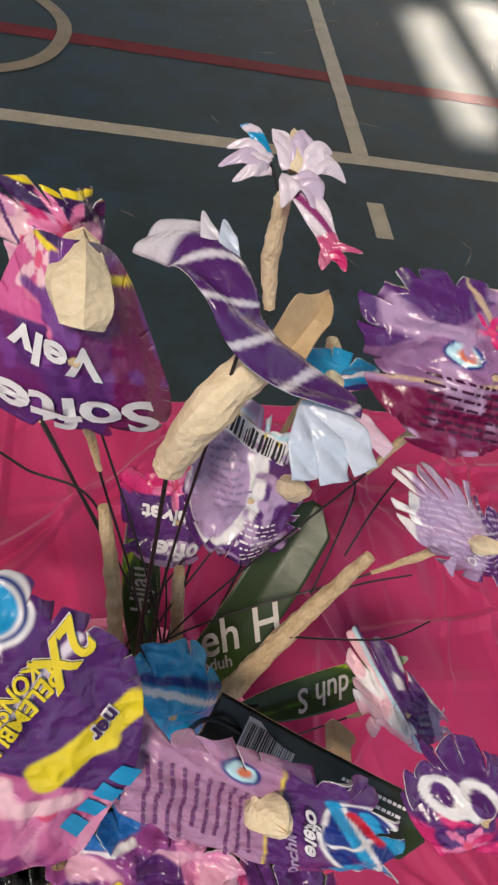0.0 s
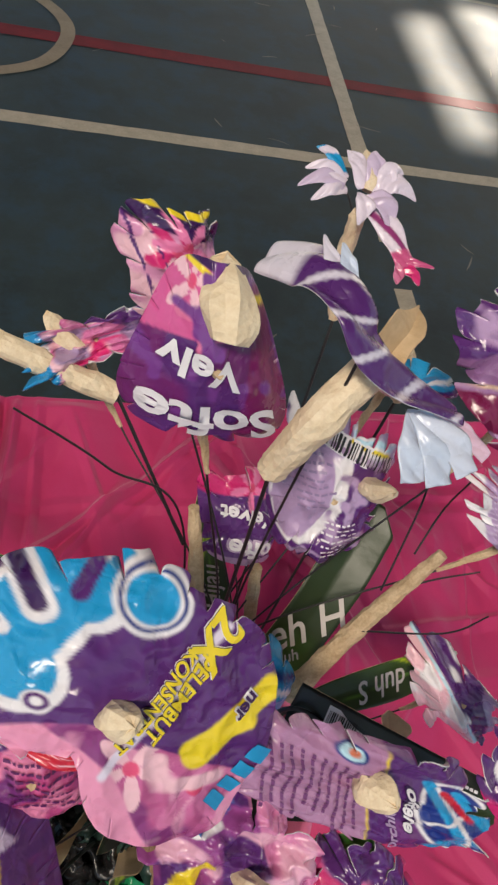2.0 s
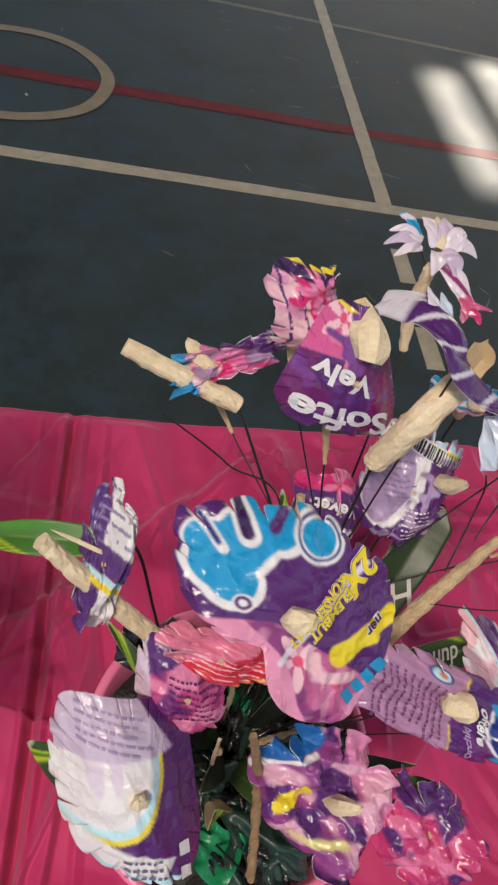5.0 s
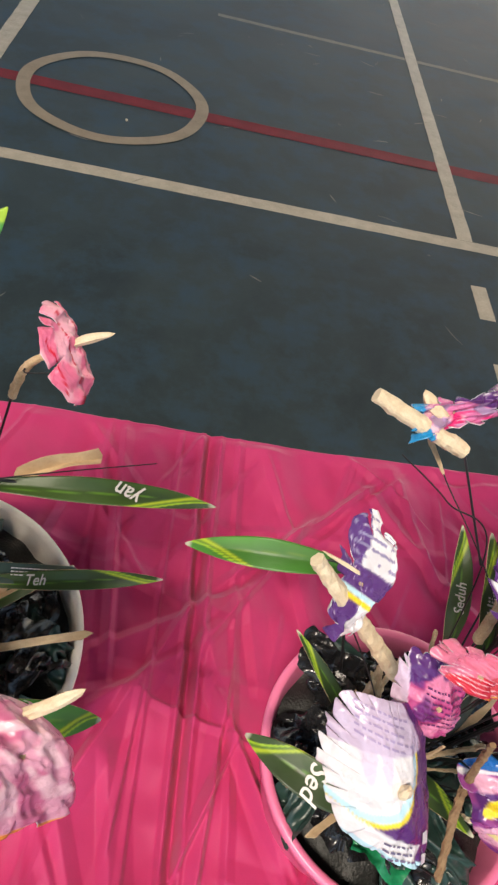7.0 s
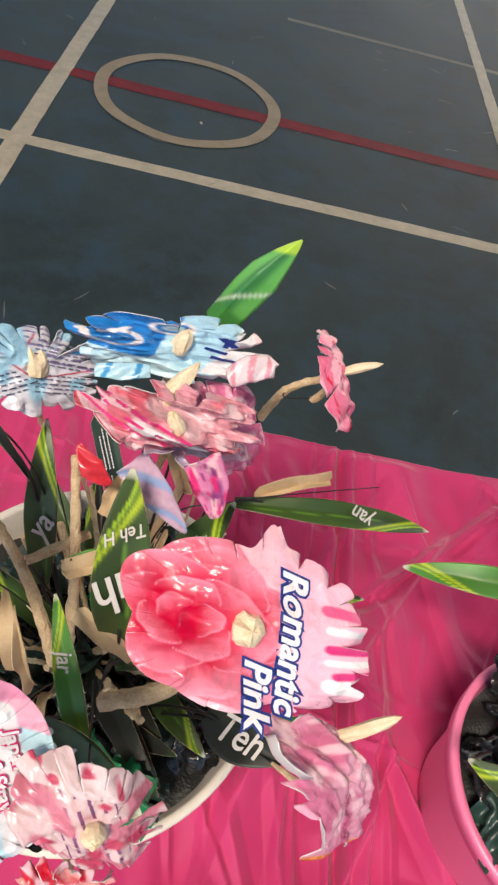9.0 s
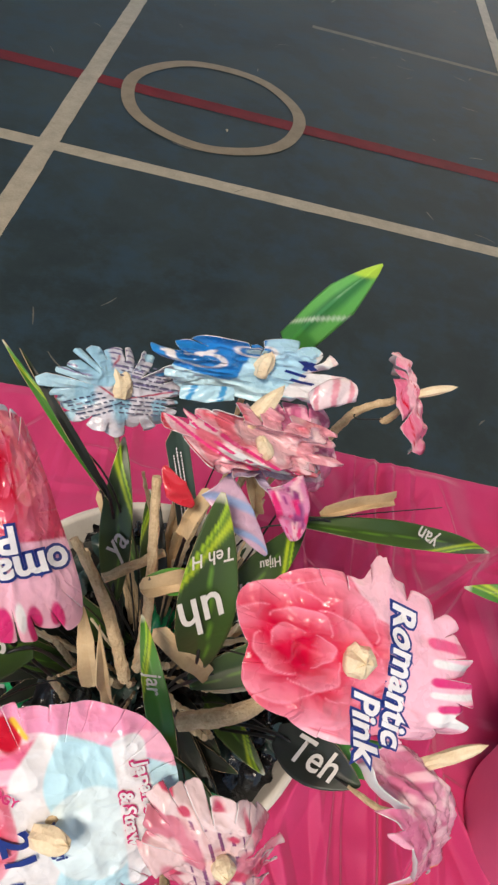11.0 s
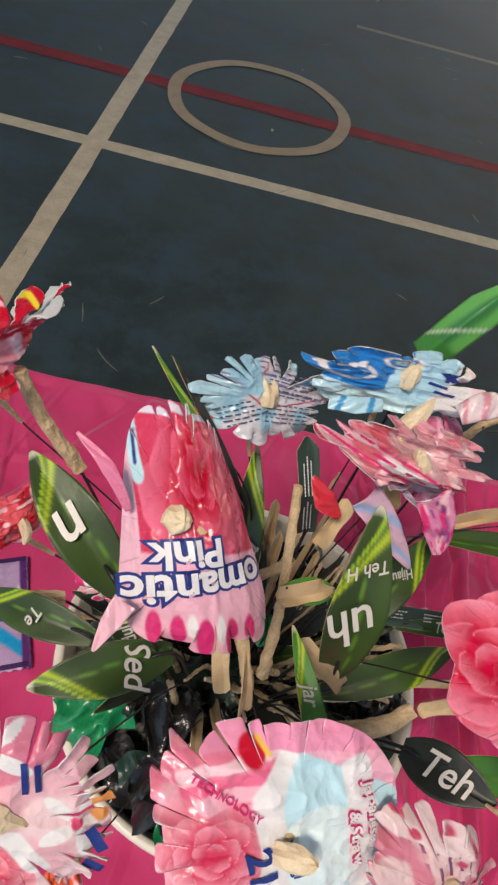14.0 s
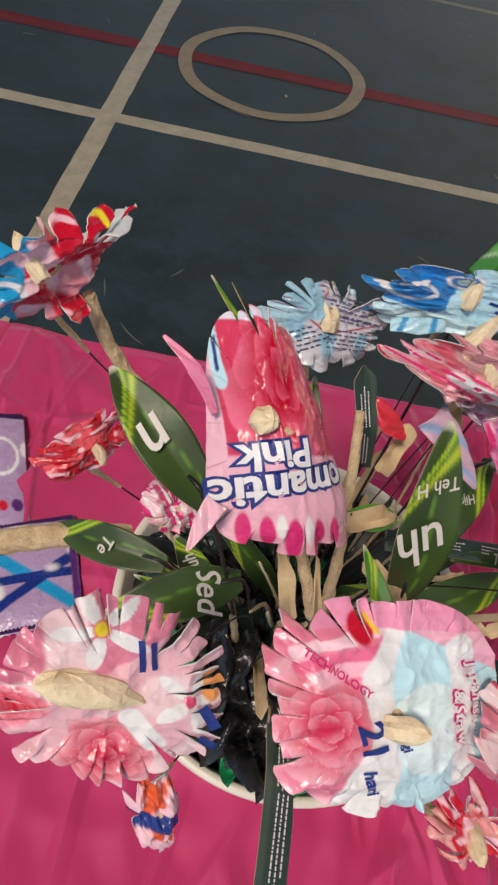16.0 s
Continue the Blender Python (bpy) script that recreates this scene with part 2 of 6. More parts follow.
def bud_mesh(at, side, d, r, length, seed):
    """A knob of crumpled paper tape: pinched folds round a leaning core."""
    rng = np.random.RandomState(seed)
    n, m = 10, 13
    lean = side * rng.uniform(-0.4, 0.4) + d.cross(side) * rng.uniform(-0.1, 0.6)
    k1, k2, p1, p2 = rng.randint(3, 5), rng.randint(5, 8), rng.uniform(0, 6), rng.uniform(0, 6)
    up = d.cross(side)
    P = np.zeros((n, m, 3))
    for i in range(n):
        u = i / (n - 1)
        prof = (0.72 + 0.45 * math.sin(u * 2.6 + 0.3)) * (1 - u**5) ** 0.5
        for j in range(m):
            t = 2 * math.pi * j / m
            fold = 1 + 0.2 * abs(math.sin(k1 * t / 2 + p1 + u * 2.5)) - 0.1 + 0.09 * math.sin(k2 * t + p2 - u * 3) + 0.05 * math.sin(11 * t + 9 * u + p1)
            q = at + d * (length * (u - 0.15) + r * 0.18 * math.sin(k1 * t + p2) * u) + (side * math.cos(t) + up * math.sin(t)) * r * prof * fold + lean * length * u * u
            P[i, j] = q
    return grid_mesh("bud", P, smooth=False, wrap=True)


class Sheet:
    """A cut sheet of packaging: middle, half-width and half-height vectors, and how it bends."""

    def __init__(self, c, right, top, cup=0.12, wave=0.05, taper=0.0, roll=0.0, square=0.0, seed=1):
        self.c, self.u, self.v = (np.array(p, float) for p in (c, right, top))
        self.u, self.v = self.u - self.c, self.v - self.c
        n = np.cross(self.u, self.v)
        self.n = n / np.linalg.norm(n)
        self.size = 0.5 * (np.linalg.norm(self.u) + np.linalg.norm(self.v))
        self.cup, self.wave, self.taper, self.roll, self.square, self.seed = cup, wave, taper, roll, square, seed

    def at(self, a, b, lift=0.0):
        a, b = np.asarray(a, float), np.asarray(b, float)
        rng = np.random.RandomState(self.seed)
        h = self.cup * (a * a + b * b) - self.roll * a * a
        for k in range(5):
            w, p = rng.uniform(-1, 1, 2) * (2.5 + 2.2 * k), rng.uniform(0, 6.3)
            h = h + self.wave / (1 + 0.6 * k) * np.sin(w[0] * a + w[1] * b + p)
        fold = rng.uniform(0, 3.14)
        s = a * math.cos(fold) + b * math.sin(fold) - rng.uniform(-0.2, 0.2)
        h = h + self.wave * 1.2 * np.abs(s)
        for k, (sc, amp) in enumerate(((2.6, 0.55), (5.5, 0.35), (11.0, 0.12))):
            nz = lattice(a * sc + 31, b * sc + 31, self.seed * 7 + k)
            h = h + self.wave * amp * (1 - np.abs(2 * nz - 1) * 2)
        aa = a * (1 - self.taper * b)
        return self.c + aa[..., None] * self.u + b[..., None] * self.v + ((h * self.size + lift)[..., None]) * self.n


def ink_bars(name, sheet, bars, colour, parent, lift):
    """One mesh of small printed bars, each from (a0, b0) to (a1, b1) with a width."""
    verts, quads = [], []
    for a0, b0, a1, b1, w in bars:
        d = np.array([a1 - a0, b1 - b0])
        q = np.array([-d[1], d[0]]) / (np.hypot(*d) + 1e-9) * w / 2
        s = np.linspace(0, 1, 4)
        for t in s:
            verts += [(a0 + d[0] * t - q[0], b0 + d[1] * t - q[1]), (a0 + d[0] * t + q[0], b0 + d[1] * t + q[1])]
        k = len(verts) - 8
        quads += [(k + 2 * i, k + 2 * i + 2, k + 2 * i + 3, k + 2 * i + 1) for i in range(3)]
    v = np.array(verts)
    me = bpy.data.meshes.new(name)
    fill_mesh(me, sheet.at(v[:, 0], v[:, 1], lift=lift), np.array(quads))
    return part(name, me, ink(colour), parent)


def fine_print(sheet, at, angle, width, rows, pitch, colour, parent, seed=1, lift=0.0009):
    """Rows of print too small to read, as short bars."""
    rng = np.random.RandomState(seed)
    c, s = math.cos(radians(angle)), math.sin(radians(angle))
    bars = []
    for r in range(rows):
        x, y = -width / 2, (rows / 2 - r) * pitch
        end = width / 2 * rng.uniform(0.55, 1.0)
        while x < end:
            n = rng.uniform(0.04, 0.13)
            bars.append((at[0] + x * c - y * s, at[1] + x * s + y * c, at[0] + (x + n) * c - y * s, at[1] + (x + n) * s + y * c, pitch * 0.32))
            x += n + 0.03
    return ink_bars("fine_print", sheet, bars, colour, parent, lift)


def barcode(sheet, at, angle, width, height, parent, seed=2):
    rng = np.random.RandomState(seed)
    c, s = math.cos(radians(angle)), math.sin(radians(angle))
    label = [(at[0] - width * 0.55 * c, at[1] - width * 0.55 * s, at[0] + width * 0.55 * c, at[1] + width * 0.55 * s, height * 1.25)]
    ink_bars("barcode_label", sheet, label, WHITE, parent, 0.0008)
    bars, x = [], -width / 2
    while x < width / 2:
        w = rng.choice([0.012, 0.02, 0.03]) * width
        a0, b0 = at[0] + x * c + height / 2 * s, at[1] + x * s - height / 2 * c
        bars.append((a0, b0, a0 - height * s, b0 + height * c, w))
        x += w + rng.choice([0.012, 0.02, 0.035]) * width
    return ink_bars("barcode", sheet, bars, BLACK, parent, 0.0014)


def petals(sheet, art, cuts=26, slit=0.68, ragged=0.08, curl=0.12, res=(46, 8), shape=None, seed=3, frill=None, point=0.0, gap=0.09):
    """The sheet's mesh: whole in the middle, cut into a fringe of strips towards its edge."""
    rng = np.random.RandomState(seed)
    per = res[1]
    R = np.concatenate([np.linspace(0.02, slit, res[0] // 2), np.linspace(slit, 1, res[0] - res[0] // 2 + 1)[1:]])
    cols_t, gaps, bends, longs, tilts = [], [], [], [], []
    edges = np.sort(np.linspace(0, 2 * math.pi, cuts + 1)[:-1] + rng.uniform(-0.42, 0.42, cuts) * 2 * math.pi / cuts)
    edges = np.append(edges, edges[0] + 2 * math.pi)
    for k in range(cuts):
        for j in range(per + 1):
            cols_t.append(edges[k] + (edges[k + 1] - edges[k]) * j / per)
            gaps.append((edges[k] + edges[k + 1]) / 2)
    b1, l1, t1 = rng.normal(0, curl, cuts), rng.uniform(1 - 2 * ragged, 1 + ragged * 0.6, cuts), 1.6 + rng.normal(0, 1.0, cuts)
    bends, longs, tilts = (np.repeat(v, per + 1) for v in (b1, l1, t1))
    th, mid = np.array(cols_t), np.array(gaps)
    out = np.ones_like(th)
    if sheet.square:
        out = (np.abs(np.cos(th)) ** (2 + 6 * sheet.square) + np.abs(np.sin(th)) ** (2 + 6 * sheet.square)) ** (-1 / (2 + 6 * sheet.square))
    if shape:
        out = out * shape(th)
    deep = np.clip(slit + (1 - slit) * rng.uniform(-0.55, 0.45, cuts) * (rng.rand(cuts) < 0.8), 0.12, 0.95)
    along = np.tile(np.linspace(0, 1, per + 1), cuts)
    start = np.repeat(deep, per + 1) * (1 - along) + np.repeat(np.roll(deep, -1), per + 1) * along
    f = np.clip((R[:, None] - start[None, :]) / (1 - start[None, :]), 0, 1)
    if frill:
        f = f * np.clip(frill(mid), 0, 1)[None, :]
    s = (th - mid) / ((edges[1:] - edges[:-1]).repeat(per + 1) / 2)
    slant = np.repeat(rng.normal(0, 0.35 * ragged, cuts), per + 1)
    tip = 1 + f * (slant * s)[None, :] - 0.02 * f * np.abs(s)[None, :] ** 6 - point * f * np.abs(s)[None, :]
    rr = R[:, None] * out[None, :] * (1 + f * (longs[None, :] - 1)) * tip
    open_by = np.repeat(gap * rng.rand(cuts) ** 1.5 * 2, per + 1)
    trough = np.repeat(rng.uniform(-0.05, 0.10, cuts), per + 1)
    tt = mid[None, :] + (th - mid)[None, :] * (1 - open_by[None, :] * f)
    a, b = rr * np.cos(tt), rr * np.sin(tt)
    P = sheet.at(a, b, lift=(bends[None, :] * f**1.6 + tilts[None, :] * s[None, :] * 0.03 * f - 0.05 * f * f - trough[None, :] * (s * s)[None, :] * f) * sheet.size)
    C = art(R[:, None] * out[None, :] * np.cos(th)[None, :], R[:, None] * out[None, :] * np.sin(th)[None, :])
    n, m = a.shape
    idx = np.arange(n * m).reshape(n, m)
    # merge the two sides of each cut inside the slit radius
    for k in range(cuts):
        last, nxt = k * (per + 1) + per, ((k + 1) % cuts) * (per + 1)
        inner = R <= deep[(k + 1) % cuts] + 1e-6
        idx[inner, last] = idx[inner, nxt]
    quads = []
    for k in range(cuts):
        i = idx[:, k * (per + 1):(k + 1) * (per + 1)]
        quads.append(np.stack([i[:-1, :-1], i[1:, :-1], i[1:, 1:], i[:-1, 1:]], -1).reshape(-1, 4))
    me = bpy.data.meshes.new("petals")
    fill_mesh(me, P.reshape(-1, 3), np.concatenate(quads))
    lay = me.color_attributes.new("ink", "FLOAT_COLOR", "POINT")
    c = np.ones((len(me.vertices), 4), np.float32)
    c[:, :3] = C.reshape(-1, 3)[:len(me.vertices)]
    lay.data.foreach_set("color", c.ravel())
    return me


def backed(ob, thick=0.0005):
    """Gives a sheet its thickness, with the pale inside of the packaging behind."""
    mod = ob.modifiers.new("thickness", "SOLIDIFY")
    mod.thickness, mod.offset, mod.material_offset, mod.material_offset_rim = thick, -1, 1, 1
    return ob


def lettering(words, sheet, at, angle, size, colour, parent, lift=0.0008, grow=0.0, shear=0.0, squash=1.0, name="lettering"):
    """Words laid on a sheet: middle in the sheet's own units, turned by an angle, letter height in those units."""
    cu = bpy.data.curves.new(name, "FONT")
    cu.body, cu.size, cu.align_x, cu.align_y, cu.offset, cu.shear, cu.resolution_u = words, 1.0, "CENTER", "CENTER", grow, shear, 3
    ob = bpy.data.objects.new(name, cu)
    scene.collection.objects.link(ob)
    dg = bpy.context.evaluated_depsgraph_get()
    me = bpy.data.meshes.new_from_object(ob.evaluated_get(dg))
    bpy.data.objects.remove(ob)
    bm = bmesh.new()
    bm.from_mesh(me)
    bmesh.ops.triangulate(bm, faces=bm.faces[:])
    for _ in range(3):
        long = [e for e in bm.edges if e.calc_length() > 0.22]
        if long:
            bmesh.ops.subdivide_edges(bm, edges=long, cuts=1)
            bmesh.ops.triangulate(bm, faces=bm.faces[:])
    ratio = np.linalg.norm(sheet.v) / np.linalg.norm(sheet.u)
    c, s = math.cos(radians(angle)), math.sin(radians(angle))
    xy = np.array([v.co[:2] for v in bm.verts]) * size * np.array([squash, 1.0])
    a = at[0] + (xy[:, 0] * c - xy[:, 1] * s) * ratio
    b = at[1] + xy[:, 0] * s + xy[:, 1] * c
    for v, p in zip(bm.verts, sheet.at(a, b, lift=lift)):
        v.co = p
    return part(name, bm, ink(colour), parent)


def patch(sheet, a0, b0, a1, b1, width, colour, parent, lift=0.0007, name="print_bar", n=14):
    """A plain printed bar between two places of a sheet."""
    s = np.linspace(0, 1, n)[:, None]
    d = np.array([a1 - a0, b1 - b0])
    q = np.array([-d[1], d[0]]) / np.hypot(*d) * width / 2
    w = np.linspace(-1, 1, 3)[None, :]
    a, b = a0 + d[0] * s + q[0] * w, b0 + d[1] * s + q[1] * w
    return part(name, grid_mesh(name, sheet.at(a, b, lift=lift)), ink(colour), parent)


# ---- printed artwork, in the sheet's own units ----
def mixed(c, mask, rgb):
    m = np.clip(mask, 0, 1)[..., None]
    return c * (1 - m) + np.array(rgb) * m


def edge(v, soft=0.02):
    return np.clip(v / soft + 0.5, 0, 1)


def plain(rgb):
    return lambda a, b: np.ones(a.shape + (3,)) * np.array(rgb)


def layers(ground, *ops):
    """ground colour, then shapes laid on one after another."""

    def art(a, b):
        c = np.ones(a.shape + (3,)) * np.array(ground)
        for op in ops:
            kind, rgb, v = op[0], op[1], op[2:]
            if kind == "disc":
                x, y, r = v[:3]
                st = v[3] if len(v) > 3 else 1.0
                c = mixed(c, edge(r - np.hypot(a - x, (b - y) / st)), rgb)
            elif kind == "ring":
                x, y, r, w = v
                c = mixed(c, edge(w / 2 - np.abs(np.hypot(a - x, b - y) - r)), rgb)
            elif kind == "band":
                ang, off, w = v
                s = a * math.cos(radians(ang)) + b * math.sin(radians(ang)) - off
                c = mixed(c, edge(w / 2 - np.abs(s)), rgb)
            elif kind == "half":
                ang, off = v
                s = a * math.cos(radians(ang)) + b * math.sin(radians(ang)) - off
                c = mixed(c, edge(s), rgb)
            elif kind == "wavy":
                ang, off, amp = v
                s = a * math.cos(radians(ang)) + b * math.sin(radians(ang)) - off
                q = -a * math.sin(radians(ang)) + b * math.cos(radians(ang))
                c = mixed(c, edge(s + amp * np.sin(q * 5.5)), rgb)
            elif kind == "blotch":
                sc, level, seed = v
                c = mixed(c, edge(lattice(a * sc + 7, b * sc + 7, seed) - level, 0.12), rgb)
            elif kind == "fleck":
                sc, level, seed = v
                c = mixed(c, edge(lattice(a * sc + 9, b * sc + 9, seed) - level, 0.05), rgb)
            elif kind == "lines":
                ang, step, w, lo, hi, seed = v
                s = a * math.cos(radians(ang)) + b * math.sin(radians(ang))
                q = -a * math.sin(radians(ang)) + b * math.cos(radians(ang))
                on = (np.abs((s / step) % 1 - 0.5) < w / 2) & (s > lo) & (s < hi) & (lattice(q * 14, np.floor(s / step) * 1.0, seed) > 0.25)
                c = mixed(c, on * 1.0, rgb)
            elif kind == "seg":
                x0, y0, x1, y1, w = v
                q = np.clip(((a - x0) * (x1 - x0) + (b - y0) * (y1 - y0)) / ((x1 - x0) ** 2 + (y1 - y0) ** 2), 0, 1)
                c = mixed(c, edge(w / 2 - np.hypot(a - x0 - q * (x1 - x0), b - y0 - q * (y1 - y0))), rgb)
            elif kind == "rose":
                x, y, r, deep, seed = v
                for q in range(19):
                    out = (1 - q / 19) ** 0.8
                    way = 2.4 * q + seed
                    x1, y1 = x + r * 0.66 * out * math.cos(way), y + r * 0.66 * out * math.sin(way)
                    pr = r * (0.13 + 0.40 * out)
                    ang = np.arctan2(b - y1, a - x1)
                    d = (np.hypot(a - x1, b - y1) + 0.07 * pr * np.sin(3 * ang + q) + 0.03 * pr * np.sin(7 * ang + 2 * q)) / pr
                    outward = np.cos(ang - way) * np.clip(d, 0, 1)
                    tone = np.clip(0.03 + 1.0 * outward * (0.5 + 0.5 * out) + 0.10 * (out > 0.7), 0, 1) ** 1.1
                    tone = np.maximum(tone, 0.75 * np.clip(1 - np.abs(d - 0.94) / 0.05, 0, 1) * (outward > 0.1))[..., None]
                    col = np.array(deep) * (1 - tone) + np.array(rgb) * tone
                    m = edge(1 - d, 0.05)[..., None]
                    c = c * (1 - m) + col * m
            elif kind == "orchid":
                x, y, r, turn = v
                da, db = a - x, b - y
                d, th = np.hypot(da, db) / r, np.arctan2(db, da) + turn
                c = mixed(c, edge(0.55 + 0.45 * np.cos(5 * th) - d, 0.05), rgb)
                c = mixed(c, edge(0.18 - d, 0.05), (0.75, 0.08, 0.2))
        return c

    return art


PURPLE, DEEP_PURPLE, LILAC = srgb(90, 44, 114), srgb(60, 26, 82), srgb(178, 150, 190)
PINK, HOT, ROSE, PALE = srgb(236, 128, 178), srgb(218, 50, 122), srgb(238, 112, 140), srgb(243, 194, 208)
RED, CYAN, SKY, NAVY = srgb(206, 22, 52), srgb(20, 152, 208), srgb(192, 230, 244), srgb(28, 50, 130)
WHITE, YELLOW, GREY = srgb(236, 232, 236), srgb(240, 214, 50), srgb(176, 176, 190)
LEAF, DARKLEAF, LIME, BLACK = srgb(80, 116, 32), srgb(38, 56, 27), srgb(156, 192, 40), srgb(24, 26, 26)


# ---- the place: court, added unseen hall, table ----
def box(name, lo, hi, mat, parent=None, bevel=0.0):
    bm = bmesh.new()
    bmesh.ops.create_cube(bm, size=1)
    for v in bm.verts:
        v.co = [lo[i] + (hi[i] - lo[i]) * (v.co[i] + 0.5) for i in range(3)]
    if bevel:
        bmesh.ops.bevel(bm, geom=bm.edges[:], offset=bevel, segments=2, affect="EDGES")
    return part(name, bm, mat, parent)


def setting(ob, label, category):
    return tagged(ob, label, category, kind="structure")


floor = setting(box("floor", (-9, -4, -0.15), (9, 16, 0), FLOOR), "dark blue-green painted concrete sports court floor", "floor")


def court_line(name, x0, y0, x1, y1, mat, label, z=0.001):
    n = 60
    long_x = abs(x1 - x0) > abs(y1 - y0)
    s, w = np.linspace(0, 1, n * 3)[:, None], np.array([0.0, 1.0])[None, :]
    rng = np.random.RandomState(int(abs(x0 * 31 + y0 * 57)) + 5)
    wob = (rng.rand(n * 3, 2) - 0.5) * 0.004
    if long_x:
        x, y = x0 + (x1 - x0) * s + 0 * w, y0 + (y1 - y0) * w + wob
    else:
        x, y = x0 + (x1 - x0) * w + wob, y0 + (y1 - y0) * s + 0 * w
    return setting(part(name, grid_mesh(name, np.stack([x, y, 0 * x + z], -1)), mat), label, "court line")


def ring_line(name, cx, cy, r0, r1, mat, label):
    th = np.linspace(0, 2 * math.pi, 121)[:, None]
    r = np.array([r1, r0])[None, :] + 0.003 * np.sin(th * 7)
    P = np.stack([cx + r * np.cos(th), cy + r * np.sin(th), 0 * r + 0.0028], -1)
    return setting(part(name, grid_mesh(name, P), mat), label, "court line")


court_line("court_line_red", -8, 3.155, 8, 3.25, RED_LINE, "faded red painted line across the court floor", 0.0016)
court_line("court_line_near", -8, 2.48, 8, 2.555, CREAM_LINE, "cream painted line across the court floor")
court_line("court_line_side", -1.485, 0.9, -1.40, 12, CREAM_LINE, "cream painted line running up the court", 0.0022)
court_line("court_line_cross", 0.845, 2.555, 0.92, 12, CREAM_LINE, "cream painted line running up the court, nicked", 0.0022)
court_line("court_line_far", -0.4, 4.56, 8, 4.605, PALE_LINE, "thin worn line across the court floor")
court_line("court_line_dash", 0.845, 2.0, 0.915, 2.22, CREAM_LINE, "short cream painted dash on the court floor")
court_line("court_line_dash", 0.845, 1.52, 0.915, 1.74, CREAM_LINE, "short cream painted dash on the court floor")
def scuffs(n, seed):
    """Pale hairline scratches and chips on the court, too many to count."""
    rng = np.random.RandomState(seed)
    verts, quads = [], []
    for _ in range(n):
        x, y, t, l, w = rng.uniform(-2.6, 2.4), rng.uniform(1.0, 6.5), rng.uniform(0, 6.3), rng.uniform(0.01, 0.12), rng.uniform(0.001, 0.004)
        bend = rng.uniform(-0.3, 0.3)
        k = len(verts)
        for i in range(5):
            u = i / 4
            px, py = x + l * u * math.cos(t + bend * u), y + l * u * math.sin(t + bend * u)
            ww = w * math.sin(0.3 + u * 2.5)
            verts += [(px - ww * math.sin(t), py + ww * math.cos(t), 0.0034), (px + ww * math.sin(t), py - ww * math.cos(t), 0.0034)]
        quads += [(k + 2 * i, k + 2 * i + 1, k + 2 * i + 3, k + 2 * i + 2) for i in range(4)]
    me = bpy.data.meshes.new("floor_scuffs")
    fill_mesh(me, np.array(verts), np.array(quads))
    return tagged(part("floor_scuffs", me, PALE_LINE), "pale scratches and chips scattered over the court", "scuff marks", kind="stuff")


scuffs(90, 4)
setting(part("paint_chip", tube([(-0.735, 3.0, 0.001), (-0.73, 3.0, 0.006)], [0.008, 0.005], "paint_chip"), CREAM_LINE), "small white chip of paint on the court floor", "paint chip")
ring_line("court_circle", -0.825, 3.225, 0.398, 0.462, TAN_LINE, "cream painted circle on the court floor")


def pierced(name, axis, at, thick, lo, hi, holes, mat, label, category):
    """A wall or roof in panels round its openings; axis is the one across it."""
    us = sorted({lo[0], hi[0], *(h[0] for h in holes), *(h[2] for h in holes)})
    vs = sorted({lo[1], hi[1], *(h[1] for h in holes), *(h[3] for h in holes)})
    verts, quads = [], []
    bm = bmesh.new()
    for i in range(len(us) - 1):
        for j in range(len(vs) - 1):
            mu, mv = (us[i] + us[i + 1]) / 2, (vs[j] + vs[j + 1]) / 2
            if any(h[0] < mu < h[2] and h[1] < mv < h[3] for h in holes):
                continue
            cube = bmesh.ops.create_cube(bm, size=1)["verts"]
            for v in cube:
                q = [0.0, 0.0, 0.0]
                q[axis] = at + thick * v.co[axis]
                k1, k2 = [k for k in range(3) if k != axis]
                q[k1] = us[i] + (us[i + 1] - us[i]) * (v.co[k1] + 0.5)
                q[k2] = vs[j] + (vs[j + 1] - vs[j]) * (v.co[k2] + 0.5)
                v.co = q
    return setting(part(name, bm, mat), label, category)


# unseen walls added round the court; their openings set how much sky light enters
pierced("unseen_wall_south", 1, -4.1, 0.2, (-9.2, 0), (9.2, 6.5), [(-8, 0.6, -0.2, 5.9), (0.2, 0.6, 8, 5.9)], WALL, "unseen pale painted wall, added with wide open sides to admit sky light", "wall")
pierced("unseen_wall_north", 1, 16.1, 0.2, (-9.2, 0), (9.2, 6.5), [(-8, 1.0, -0.2, 5.9), (0.2, 1.0, 8, 5.9)], WALL, "unseen pale painted far wall, added with wide openings to admit sky light", "wall")
pierced("unseen_wall_east", 0, 9.1, 0.2, (-4, 0), (16, 6.5), [(-3, 0.8, 5.5, 5.9), (6, 0.8, 15, 5.9)], WALL, "unseen pale painted side wall, added with wide openings to admit sky light", "wall")
pierced("unseen_wall_west", 0, -9.1, 0.2, (-4, 0), (16, 6.5), [(-3, 0.8, 5.5, 5.9), (6, 0.8, 15, 5.9)], WALL, "unseen pale painted side wall, added with wide openings to admit sky light", "wall")
# added unseen roof, its gaps cut to shape the sun patches and frame the fill lamp
pierced("ceiling", 2, 6.53, 0.06, (-9.2, -4), (9.2, 16), [(-2.85, -3.0, -1.35, -2.0), (7.08, 12.6, 7.35, 14.0), (7.5, 12.4, 8.4, 14.3)], ROOF, "unseen added grey sheet roof, narrow gaps shaping sun patches, hole at the fill lamp", "ceiling")

